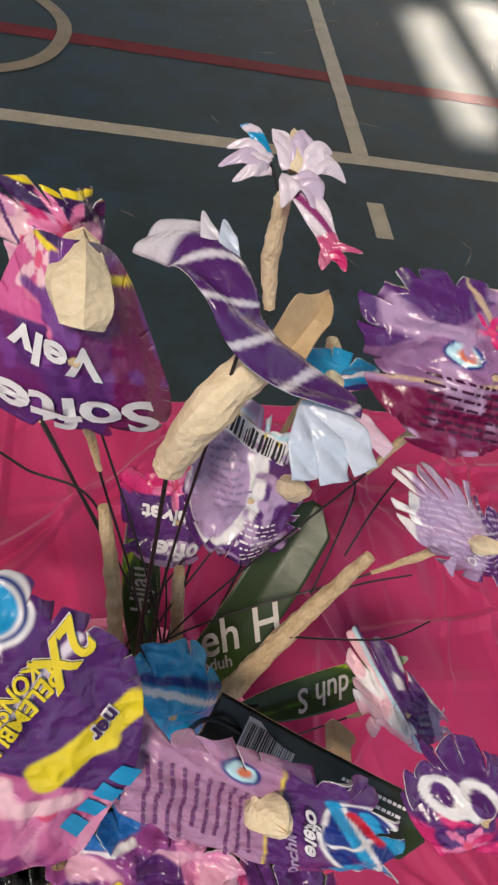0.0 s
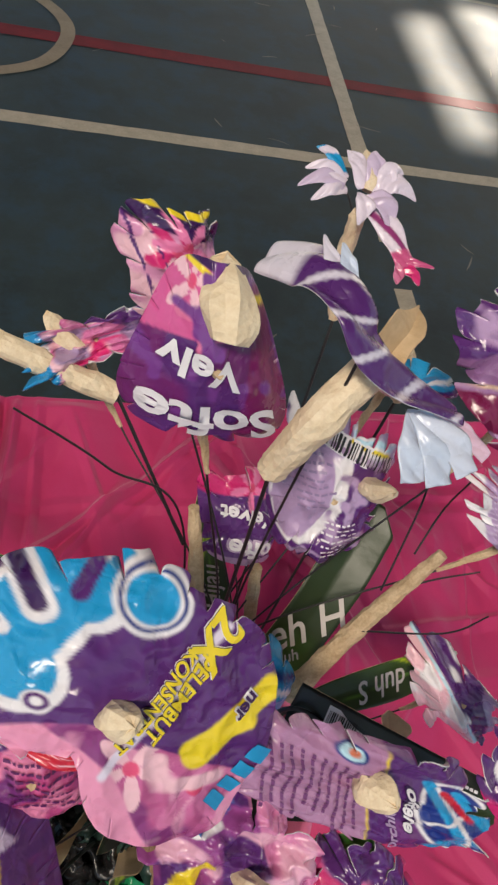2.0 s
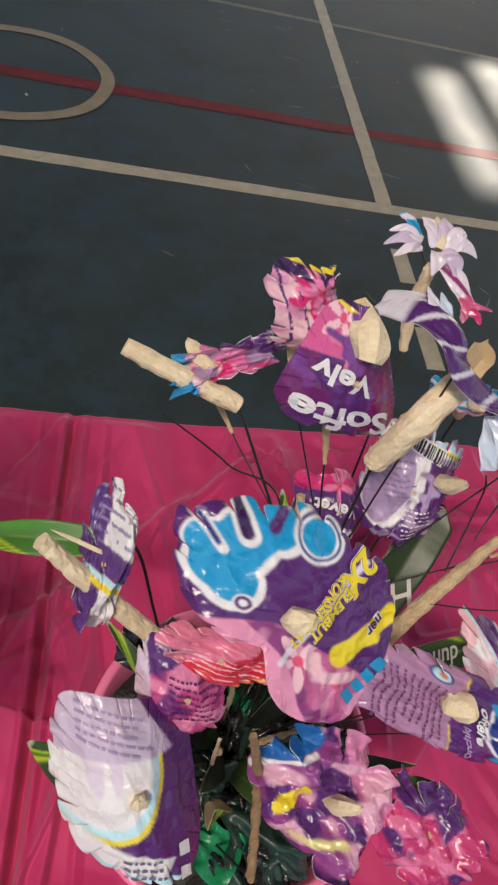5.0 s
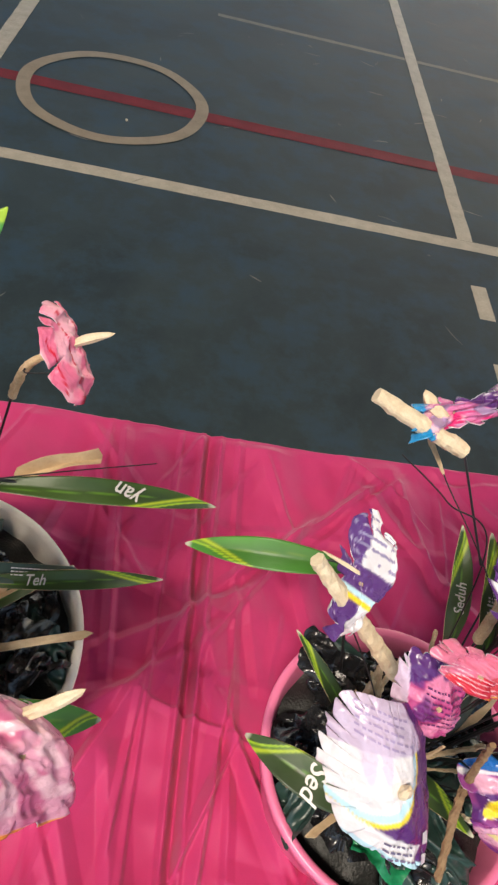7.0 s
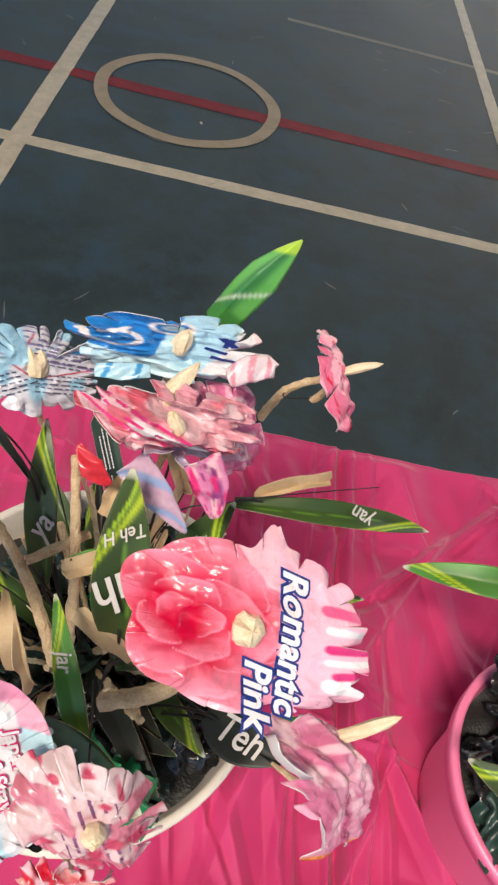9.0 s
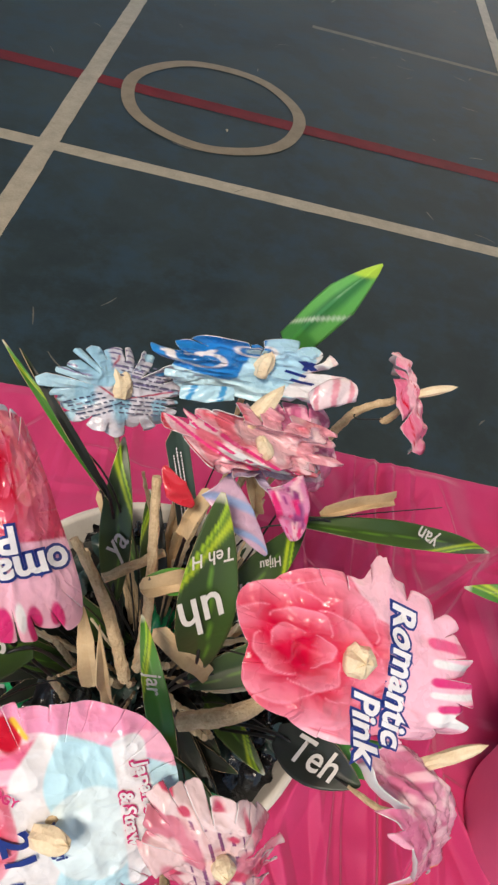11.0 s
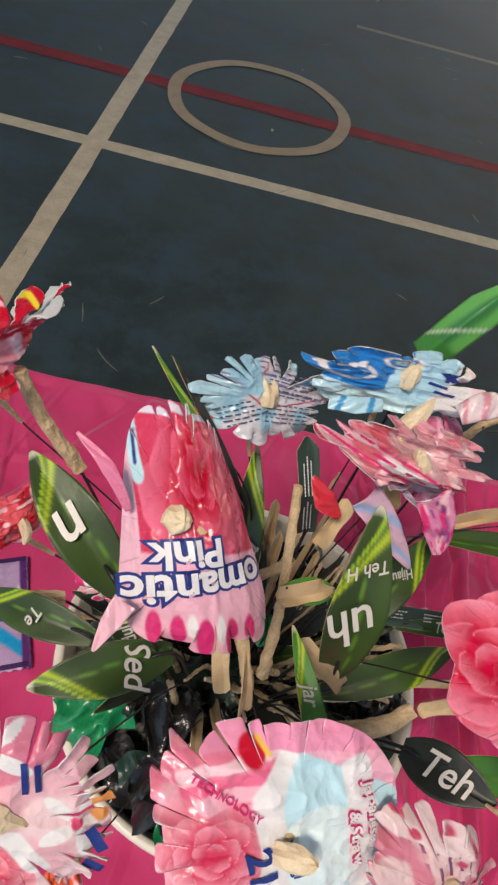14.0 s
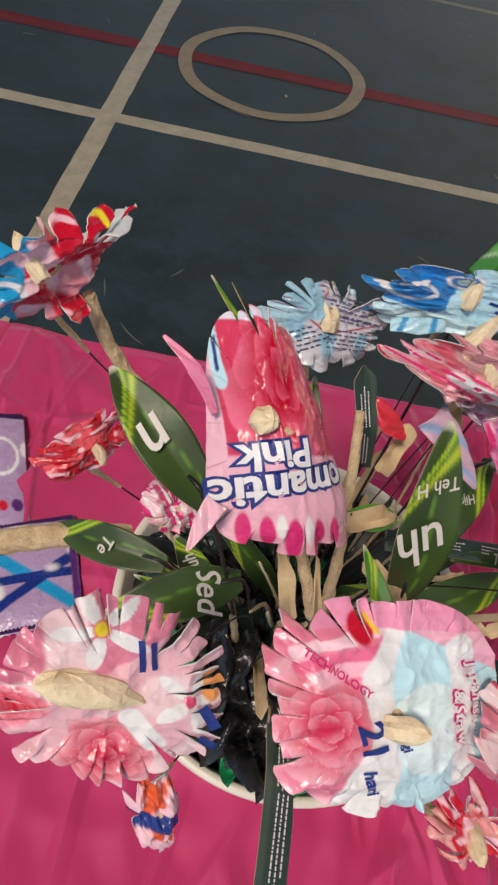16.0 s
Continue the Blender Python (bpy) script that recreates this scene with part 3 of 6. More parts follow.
TABLE_X0, TABLE_X1, TABLE_Y0, TABLE_Y1, TABLE_Z = -1.75, 1.1, -0.32, 0.572, 0.75
table = root("table", (0, 0.12, 0), "wooden trestle table under the magenta cloth", "table")
box("tabletop", (TABLE_X0 + 0.01, TABLE_Y0 + 0.01, 0.705), (TABLE_X1 - 0.01, TABLE_Y1 - 0.012, 0.728), STICK, table, 0.003)
for lx in (TABLE_X0 + 0.1, TABLE_X1 - 0.1):
    for ly in (TABLE_Y0 + 0.1, TABLE_Y1 - 0.1):
        box("leg", (lx - 0.025, ly - 0.025, 0), (lx + 0.025, ly + 0.025, 0.705), STICK, table, 0.003)


def tablecloth():
    """Creased satin over the top and down behind and in front."""
    xs = np.concatenate([np.linspace(TABLE_X0, -1.05, 60)[:-1], np.linspace(-1.05, 0.42, 980), np.linspace(0.42, TABLE_X1, 60)[1:]])
    y_top = np.linspace(TABLE_Y0, TABLE_Y1, 460)
    ys = np.concatenate([np.full(14, TABLE_Y0), y_top, np.full(14, TABLE_Y1)])
    drop = np.concatenate([np.linspace(0.68, 0.02, 14), np.zeros(460), np.linspace(0.02, 0.68, 14)])
    X, Y = np.meshgrid(xs, ys)
    Z = TABLE_Z - np.repeat(drop[:, None], len(xs), 1)
    on = np.repeat((drop < 1e-6)[:, None], len(xs), 1)
    rng = np.random.RandomState(11)
    H = np.zeros_like(X)

    def crease(x0, y0, ang, amp, w, length=9.0, skew=1.0):
        """A sharp fold line whose two sides fall away at their own slopes."""
        c, k = math.cos(radians(ang)), math.sin(radians(ang))
        along, off = (X - x0) * c + (Y - y0) * k, -(X - x0) * k + (Y - y0) * c
        fade = np.clip((length - np.abs(along)) / (0.35 * min(length, 0.3)), 0, 1)
        return fade * amp * np.clip(1 - np.where(off > 0, off / w, -off / (w * skew)), 0, 1)

    def facets(x, y, seed):
        """Flat-sided crumples: distance to the nearest of scattered points, sharp where two meet."""
        jit = np.random.RandomState(seed).rand(64, 64, 2)
        i, j = np.floor(x).astype(int), np.floor(y).astype(int)
        best = np.full(x.shape, 9.0)
        for di in (-1, 0, 1):
            for dj in (-1, 0, 1):
                q = jit[(i + di) % 64, (j + dj) % 64]
                best = np.minimum(best, np.hypot(i + di + q[..., 0] - x, j + dj + q[..., 1] - y))
        return best

    # pressed folds where the cloth lay folded
    for x0, amp, w in ((-0.318, 0.0022, 0.007), (-0.284, 0.0030, 0.006), (-0.272, -0.006, 0.009), (-0.260, 0.0035, 0.007), (-0.222, 0.0026, 0.007), (-0.42, 0.0016, 0.008), (0.36, 0.003, 0.01), (0.40, -0.004, 0.009), (-0.98, 0.003, 0.01), (-1.02, -0.003, 0.009), (-0.74, 0.002, 0.01)):
        H += crease(x0, 0.3, 90 + rng.uniform(-1.2, 1.2), amp, w, skew=rng.uniform(0.6, 1.6))
    for y0, amp in ((0.19, 0.0012), (0.41, 0.0012)):
        H += crease(0, y0, rng.uniform(-1.5, 1.5), amp, 0.012)
    # creases fanning out where the cloth was pulled, and many small ones
    for x0, y0, ang in ((-0.36, 0.16, 38), (-0.33, 0.18, 62), (-0.22, 0.15, 112), (-0.20, 0.10, 118), (-0.34, 0.03, 100), (-0.40, 0.02, 74), (-0.26, 0.02, 66), (-0.12, 0.42, 40), (-0.46, 0.40, 78), (0.05, 0.40, 128), (-0.85, 0.40, 60), (-0.95, 0.3, 108), (0.16, 0.3, 70), (-0.30, 0.26, 30), (-0.24, 0.05, 84), (-0.38, 0.30, 96), (-0.18, 0.34, 55)):
        H += crease(x0, y0, ang, rng.uniform(0.004, 0.006), rng.uniform(0.010, 0.018), rng.uniform(0.08, 0.2), rng.uniform(1.6, 3.2) ** rng.choice([-1, 1]))
    for _ in range(120):
        H += crease(rng.uniform(-1.0, 0.4), rng.uniform(-0.15, 0.57), rng.choice([rng.uniform(0, 180), rng.normal(90, 22)]), rng.uniform(0.0012, 0.0032), rng.uniform(0.007, 0.014), rng.uniform(0.04, 0.18), rng.uniform(1.2, 2.4) ** rng.choice([-1, 1]))
    sx, sy = X + 0.02 * lattice(X * 6 + 30, Y * 6 + 30, 9), Y + 0.02 * lattice(X * 6 + 40, Y * 6 + 40, 10)
    F = 0.009 * facets(sx * 9 + 30, sy * 5 + 30, 21) + 0.0040 * facets(sx * 19 + sy * 6 + 60, sy * 13 - sx * 5 + 40, 22)
    H += 0.006 * (lattice(X * 5 + 20, Y * 5 + 20, 3) - 0.5) + 0.0008 * (lattice(X * 45 + 80, Y * 45 + 80, 5) - 0.5) - 0.006
    for _ in range(20):
        F = (F + np.roll(F, 1, 0) + np.roll(F, -1, 0) + np.roll(F, 1, 1) + np.roll(F, -1, 1)) / 5
    H += F
    Z = np.where(on, Z + np.clip(2.6 * H, -0.018, 0.036) * np.clip((TABLE_Y1 - Y) / 0.02, 0.25, 1), Z)
    sway = 0.02 * np.sin(X * 17) + 0.012 * np.sin(X * 31 + 1)
    Y = Y + np.where(on, 0, np.clip((TABLE_Z - Z) * 2, 0, 1) * (sway + 0.03) * np.where(Y > 0, 1, -1))
    Y = Y + np.where(on & (Y > 0.5), 0.004 * np.sin(X * 9) * (Y - 0.5) / 0.07, 0)
    return part("tablecloth", grid_mesh("tablecloth", np.stack([X, Y, Z], -1)), CLOTH)


tagged(tablecloth(), "creased magenta satin cloth spread over the table", "tablecloth")


# ---- pots ----
def pot(name, cx, cy, rim, z_rim, foot, mat, label, lip=0.008):
    top = root(name, (cx, cy, TABLE_Z + 0.005), label, "flower pot")
    z0 = TABLE_Z + 0.005
    prof = [(0.001, z0), (foot, z0), (foot + 0.004, z0 + 0.006), (rim - 0.012, z_rim - 0.03), (rim - 0.010, z_rim - 0.026), (rim - 0.002, z_rim - 0.024),
            (rim + 0.001, z_rim - 0.004), (rim, z_rim), (rim - lip + 0.002, z_rim), (rim - lip, z_rim - 0.003), (rim - lip - 0.006, z_rim - 0.03), (foot, z0 + 0.03)]
    th = np.linspace(0, 2 * math.pi, 97)[:-1]
    P = np.array([[(cx + r * math.cos(t), cy + r * math.sin(t), z) for t in th] for r, z in prof])
    part("body", grid_mesh("body", P[::-1], wrap=True), mat, top)
    # a mound of dark filling
    rr = np.linspace(0, rim - lip - 0.004, 26)[:, None]
    tt = np.linspace(0, 2 * math.pi, 81)[None, :-1]
    x, y = cx + rr * np.cos(tt), cy + rr * np.sin(tt)
    z = z_rim - 0.035 + 0.025 * (1 - (rr / rim) ** 2) + 0.018 * (lattice(x * 45 + 90, y * 45 + 90, 8) - 0.5)
    part("filling", grid_mesh("filling", np.stack([x, y, z], -1)[::-1], wrap=True), FILL, top, "dark crumpled filling")
    return top


POT_A, POT_B = (-0.092, 0.084, 0.92), (-0.563, 0.150, 0.90)
pot("pink_pot", POT_A[0], POT_A[1], 0.124, POT_A[2], 0.088, PINK_POT, "glossy pink plastic flower pot on the cloth")
pot("white_pot", POT_B[0], POT_B[1], 0.172, POT_B[2], 0.12, WHITE_POT, "cream plastic flower pot with a thin rim")


def scrap(at, size, mat, seed, flat=0.5):
    """A crumpled scrap of plastic bag, folded over itself."""
    rng = np.random.RandomState(seed)
    n = 18
    a, b = np.meshgrid(np.linspace(-1, 1, n), np.linspace(-1, 1, n))
    edge_n = 0.65 + 0.6 * lattice(np.arctan2(b, a) * 1.6 + 8, a * 0 + 4, seed)
    long = rng.uniform(0.5, 0.9)
    nz = lattice(a * 1.6 + 5, b * 1.6 + 5, seed)
    h = 0.7 * (1 - np.abs(2 * nz - 1)) + 0.22 * np.abs(lattice(a * 3.5 + 5, b * 3.5 + 5, seed + 1) - 0.5) - 0.35 * a * a
    P = np.stack([a * edge_n, b * edge_n * long, h], -1) * size
    m = np.array(Euler((rng.uniform(-0.6, 0.6), rng.uniform(-0.6, 0.6), rng.uniform(0, 6.3))).to_matrix())
    return grid_mesh("scrap", P @ m.T + np.array(at)), mat


def filling(c, rim, n, seed, group):
    rng = np.random.RandomState(seed)
    for k in range(n):
        r, t = (rim - 0.03) * math.sqrt(rng.rand()), rng.uniform(0, 6.3)
        at = (c[0] + r * math.cos(t), c[1] + r * math.sin(t), c[2] - 0.012 + 0.02 * rng.rand())
        kind = rng.rand()
        mat, word = (BLACK_BAG, "black") if kind < 0.62 else (TEAL_BAG, "dark green") if kind < 0.95 else (GREEN_BAG, "bright green")
        me, mat = scrap(at, rng.uniform(0.018, 0.036), mat, seed * 100 + k)
        tagged(part("bag_scrap", me, mat), f"crumpled {word} plastic bag scrap in the pot", "plastic scrap", group)


filling(POT_A, 0.124, 60, 5, "scraps in the pink pot")
filling(POT_B, 0.172, 85, 6, "scraps in the white pot")


# ---- flowers and leaves ----
def flower(label, pot_at, c, right, top, art, group, cup=0.12, wave=0.05, taper=0.0, roll=0.0, square=0.0, cuts=26, slit=0.68, ragged=0.06, curl=0.07,
           seed=1, bud=0.011, bud_len=0.016, stem=0.0038, mat=FILM, shape=None, lean=(0, 0), words=None, res=(46, 8), root_at=None, bud_at=(0.0, 0.0), frill=None, bud_dir=None, point=0.0, gap=0.09):
    """A flower cut from packaging on a taped wire stem, with a wrapped bud through its middle."""
    sh = Sheet(c, right, top, cup, wave, taper, roll, square, seed)
    base = root_at or (pot_at[0] + (c[0] - pot_at[0]) * 0.25 + lean[0], pot_at[1] + (c[1] - pot_at[1]) * 0.25 + lean[1], pot_at[2] - 0.03)
    thing = root("paper_flower", base, label, "paper flower", group)
    pet = backed(part("petals", petals(sh, art, cuts, slit, ragged, curl, res, shape, seed + 50, frill, point, gap), (mat, LINING), thing))
    n, cc = Vector(sh.n), Vector(sh.at(np.array(0.0), np.array(0.0)))
    below = cc - (n * 0.45 + Vector((0, 0, 0.75))).normalized() * 0.035
    mid = Vector((base[0] * 0.75 + below.x * 0.25, base[1] * 0.75 + below.y * 0.25, (base[2] + below.z) / 2))
    if pot_at is POT_A and c[1] > 0.12:
        mid = Vector((-0.066 + 0.012 * math.sin(seed * 2.3), 0.126 + 0.006 * math.cos(seed * 1.9), 1.08))
    taped = mid * 0.2 + below * 0.8
    part("wire", tube([base, mid + Vector((0.006 * math.sin(seed * 2.1), 0.006 * math.cos(seed * 1.7), 0.0)), taped], [0.0007, 0.0006, 0.0006], "wire", sides=6), WIRE, thing, "thin dark wire")
    part("stem", tube([taped, below, cc], [stem * 0.3, stem * 0.7, stem * 0.6], "stem", rough=0.2, seed=seed), KRAFT, thing)
    if bud:
        d = Vector(bud_dir).normalized() if bud_dir else n
        cc = Vector(sh.at(np.array(bud_at[0]), np.array(bud_at[1])))
        part("bud", bud_mesh(cc, Vector(sh.u).normalized(), d, bud * 0.38, bud_len, seed + 9), BUD, thing,
             "cream paper tape bud")
    for w in words or ():
        if w[0] == "print":
            fine_print(sh, *w[1:], parent=pet)
        elif w[0] == "code":
            barcode(sh, *w[1:], parent=pet)
        elif w[0] == "bar":
            patch(sh, *w[1:], parent=pet)
        else:
            text, at, angle, size, colour = w[:5]
            halo = w[5] if len(w) > 5 else None
            if len(w) > 6:
                lettering(text, sh, at, angle, size, w[6], pet, lift=0.0005, grow=0.045, shear=0.15, name="letter_glow")
            if halo:
                lettering(text, sh, at, angle, size, halo, pet, lift=0.0008, grow=0.022 if len(w) > 6 else 0.10, shear=0.15, name="letter_edge")
            lettering(text, sh, at, angle, size, colour, pet, lift=0.0014, grow=0.03, shear=0.15 if halo else 0.0)
    return thing


def leaf_art(kind, seed):
    if kind == "dark":
        return lambda s, w: mixed(mixed(np.ones(s.shape + (3,)) * np.array(BLACK), edge(s - 0.9, 0.05), DARKLEAF), lattice(s * 9, w * 3 + 5, seed) * 0.25, DARKLEAF)

    if kind == "plain":
        return lambda s, w: mixed(np.ones(s.shape + (3,)) * np.array(DARKLEAF), edge(0.25 - s, 0.2) * 0.8, LEAF)
    if kind == "slate":
        return lambda s, w: mixed(np.ones(s.shape + (3,)) * np.array(srgb(44, 66, 60)), edge(w - 0.5, 0.2) * 0.5, srgb(84, 104, 96))

    if kind == "roll":
        return lambda s, w: mixed(mixed(mixed(mixed(np.ones(s.shape + (3,)) * np.array(srgb(96, 178, 84)), edge(0.35 - np.abs(w + 0.1 - 0.3 * s), 0.3) * 0.8, srgb(20, 104, 56)), edge(0.22 - s, 0.05), srgb(60, 140, 60)), edge(0.02 - np.abs(s - 0.34 - 0.2 * w), 0.02) * 0.7, srgb(220, 232, 210)), edge(s - 0.84 - 0.06 * w, 0.03), srgb(178, 216, 70))

    def art(s, w):
        c = np.ones(s.shape + (3,)) * np.array(DARKLEAF if kind == "tea" else srgb(70, 140, 44))
        c = mixed(c, lattice(s * 3 + seed, w * 1.2 + 3, seed) * (0.35 if kind == "tea" else 0.5), LEAF if kind == "tea" else DARKLEAF)
        arc = s - 0.80 + 0.05 * w * w - 0.16 * w * (1 if seed % 2 else -1)
        c = mixed(c, edge(0.06 - np.abs(arc), 0.03), LEAF)
        c = mixed(c, edge(0.022 - np.abs(arc + 0.02), 0.02), srgb(170, 190, 40))
        c = mixed(c, edge(0.018 - np.abs(arc - 0.06), 0.012), LIME)
        c = mixed(c, edge(0.05 - np.abs(w - 0.55 + s * 0.9), 0.04) * (s < 0.7), srgb(86, 128, 40))
        c = mixed(c, edge(s - 0.965, 0.012), srgb(190, 190, 170))
        return c

    return art


def leaf(label, pot_at, base, tip, width, group, kind="tea", words=None, seed=1, arch=0.10, face=(0, -0.45, 1), fold=0.25, stalk=True, blunt=False):
    """A long pointed leaf cut from a carton or sachet, on its stalk."""
    p, q = Vector(base), Vector(tip)
    d = q - p
    side = d.cross(Vector(face)).normalized()
    up = side.cross(d).normalized()
    foot = (pot_at[0] + (p.x - pot_at[0]) * 0.45, pot_at[1] + (p.y - pot_at[1]) * 0.45, pot_at[2] - 0.03)
    if not stalk:
        foot = tuple(p)
    thing = root("paper_leaf", foot, label, "paper leaf", group)
    n, m = 60, 15
    s, w = np.meshgrid(np.linspace(0, 1, n), np.linspace(1, -1, m), indexing="ij")
    half = width / 2 * np.sin(math.pi * (0.10 + 0.89 * s)) ** 0.8
    if kind == "roll":
        half = width / 2 * np.clip((1.01 - s) * 2.4, 0.02, 1) ** 0.8
    if blunt:
        half = width / 2 * np.clip((1.02 - s) * 9, 0.2, 1)
    L = d.length
    rng = np.random.RandomState(seed)
    z = arch * L * np.sin(s * math.pi) + fold * np.abs(w) * half - fold * half * 0.5 + 0.006 * L * np.sin(s * 15 + seed) * w
    twist = rng.uniform(-0.25, 0.25) * (s - 0.5)
    z = z + twist * w * half
    P = np.array(p)[None, None] + s[..., None] * np.array(d) + (w * half)[..., None] * np.array(side) + z[..., None] * np.array(up)
    blade = backed(part("blade", grid_mesh("blade", P, colours=leaf_art(kind, seed)(s, w)), (CARD, PAPER_BACK), thing), 0.0006)
    if stalk:
        part("stalk", tube([foot, (Vector(foot) * 0.4 + p * 0.6) + Vector((0, 0, 0.01)), p, p + d * 0.25 - up * 0.001], [0.0014, 0.0013, 0.0013, 0.0009], "stalk", sides=6, rough=0.1, seed=seed), WIRE, thing)
    for text, s0, size, *turn in words or ():
        lift_at = lambda u: up * (arch * L * math.sin(u * math.pi) - fold * width * 0.2 + 0.0012)
        sh = Sheet(tuple(p + d * s0 + lift_at(s0)), tuple(p + d * (s0 + 0.2) + lift_at(s0 + 0.2)), tuple(p + d * s0 + lift_at(s0) - side * L * 0.2), 0.0, 0.0, seed=seed)
        k = width / (L * 0.2)
        if text == "#code":
            barcode(sh, (0, 0), 0, size, 0.62 * k, blade)
        elif text == "#print":
            fine_print(sh, (0, 0), 0, size, 3, 0.16 * k, WHITE, blade, seed=seed, lift=0.002)
        else:
            lettering(text, sh, (0, 0), turn[0] if turn else 0, 1.25 * size * k, srgb(208, 202, 198), blade, lift=0.0022, grow=0.012, shear=0.3, squash=0.85)
    return thing


def streamer(parent, points, widths, art, arch=0.35, face=(0, -0.5, 1), name="strip", mat=None, twist=0.0, seed=1):
    """A curling strip of packaging along a few places, arched across, as a part of its flower."""
    pts = np.array(points, float)
    k = np.linspace(0, len(pts) - 1, 14 * (len(pts) - 1) + 1)
    i = np.clip(k.astype(int), 0, len(pts) - 2)
    u = (k - i)[:, None]
    p0, p1, p2, p3 = pts[np.clip(i - 1, 0, None)], pts[i], pts[i + 1], pts[np.clip(i + 2, None, len(pts) - 1)]
    spine = 0.5 * (2 * p1 + (p2 - p0) * u + (2 * p0 - 5 * p1 + 4 * p2 - p3) * u**2 + (3 * p1 - p0 - 3 * p2 + p3) * u**3)
    half = np.interp(k, np.arange(len(widths)) * (len(pts) - 1) / (len(widths) - 1), widths) / 2
    d = np.gradient(spine, axis=0)
    d /= np.linalg.norm(d, axis=1)[:, None]
    side = np.cross(d, np.array(face, float))
    side /= np.linalg.norm(side, axis=1)[:, None]
    up = np.cross(side, d)
    turn = twist * k / k[-1]
    side, up = side * np.cos(turn)[:, None] + up * np.sin(turn)[:, None], up * np.cos(turn)[:, None] - side * np.sin(turn)[:, None]
    w = np.linspace(1, -1, 15)[None, :]
    s01 = (k / k[-1])[:, None]
    z = 0.6 * arch * (1 - w * w) + 0.10 * np.sin(s01 * 13 + seed + 2 * w) + 0.22 * np.abs(np.sin(s01 * 7 + w * 2 + seed)) + 0.12 * np.abs(w - 0.2 + 0.5 * np.sin(seed))
    P = spine[:, None] + (w * half[:, None])[..., None] * side[:, None] + (z * half[:, None])[..., None] * up[:, None]
    return backed(part(name, grid_mesh(name, P, colours=art(s01 + 0 * w, w + 0 * s01)), (mat or FILM, LINING), parent), 0.0004)


def strips(label, foot, group, ribbons, buds=()):
    """A flower made of cut strips: each ribbon is its points, widths and artwork."""
    thing = root("paper_flower", foot, label, "paper flower", group)
    first = Vector(ribbons[0][0][len(ribbons[0][0]) // 2])
    part("wire", tube([foot, Vector((foot[0] * 0.7 + first.x * 0.3, foot[1] * 0.7 + first.y * 0.3 + 0.02, foot[2] * 0.4 + first.z * 0.6)), first], [0.0008, 0.0007, 0.0007], "wire", sides=6), WIRE, thing, "thin dark wire")
    for k, (pts, widths, art, *more) in enumerate(ribbons):
        streamer(thing, pts, widths, art, seed=k, **(more[0] if more else {}))
    for k, (a, b, r) in enumerate(buds):
        d = Vector(b) - Vector(a)
        part("bud", bud_mesh(Vector(a), d.orthogonal().normalized(), d.normalized(), r, d.length, 70 + k), BUD, thing, "cream paper tape bud")
    return thing


def striped(ground, line, n, lean=0.25, w=0.16, ends=()):
    """Colour bands across a strip, parted by slanting lines; ends are (from, to, colour)."""

    def art(s, w0):
        c = np.ones(s.shape + (3,)) * np.array(ground)
        q = (s * n + lean * w0) % 1
        c = mixed(c, edge(w / 2 - np.abs(q - 0.5), 0.04), line)
        for lo, hi, rgb in ends:
            c = mixed(c, edge(s - lo, 0.03) * edge(hi - s, 0.03), rgb)
        return c

    return art


GA, GB = "flowers in the pink pot", "flowers in the white pot"
LA, LB = "leaves in the pink pot", "leaves in the white pot"
# -- the pink pot: flowers cut from purple softener sachets --
flower("purple sachet paper flower with white lettering and cream bud", POT_A, (-0.100, 0.150, 1.305), (-0.074, 0.149, 1.300), (-0.101, 0.163, 1.335),
       layers(PURPLE, ("blotch", srgb(112, 40, 108), 2.2, 0.55, 9), ("half", srgb(214, 92, 152), 100, 0.30), ("orchid", srgb(226, 120, 164), -0.2, 0.55, 0.5, 0.4), ("orchid", PALE, -0.55, 0.75, 0.4, 1.0), ("half", srgb(122, 30, 92), -12, 0.42), ("band", YELLOW, 80, 0.80, 0.07), ("half", DEEP_PURPLE, 85, 0.88), ("blotch", srgb(120, 60, 140), 6, 0.72, 4)), GA,
       cup=-0.35, wave=0.035, taper=0.48, roll=0.25, square=0.35, cuts=22, slit=0.84, ragged=0.03, curl=0.05, frill=lambda th: -1.5 * np.sin(th) - 0.4, seed=11, bud=0.021, bud_len=0.026, bud_at=(0.10, 0.45), bud_dir=(-0.05, 0.75, 1.0), res=(70, 10),
       words=[("Velv", (-0.22, 0.0), 178, 0.46, WHITE), ("Softe", (0.0, -0.66), 184, 0.60, WHITE)])
flower("pink orchid print sachet flower with purple cap", POT_A, (-0.104, 0.212, 1.290), (-0.085, 0.222, 1.285), (-0.107, 0.218, 1.315),
       layers(srgb(222, 150, 190), ("blotch", PALE, 3.5, 0.5, 3), ("orchid", HOT, -0.25, 0.35, 0.55, 0.2), ("orchid", PALE, 0.1, 0.7, 0.4, 0.9), ("half", DEEP_PURPLE, 80, 0.55), ("band", YELLOW, 85, 0.93, 0.12), ("half", PURPLE, -20, 0.45), ("orchid", PINK, -0.1, 0.45, 0.5, 0.5), ("lines", PURPLE, 10, 0.3, 0.15, -0.9, -0.3, 5)), GA,
       cup=-0.4, wave=0.10, roll=0.3, square=0.3, cuts=16, slit=0.7, gap=0.12, curl=0.10, seed=12, bud=0)
STRIP_WHITE, ICE = srgb(214, 208, 222), srgb(196, 208, 228)
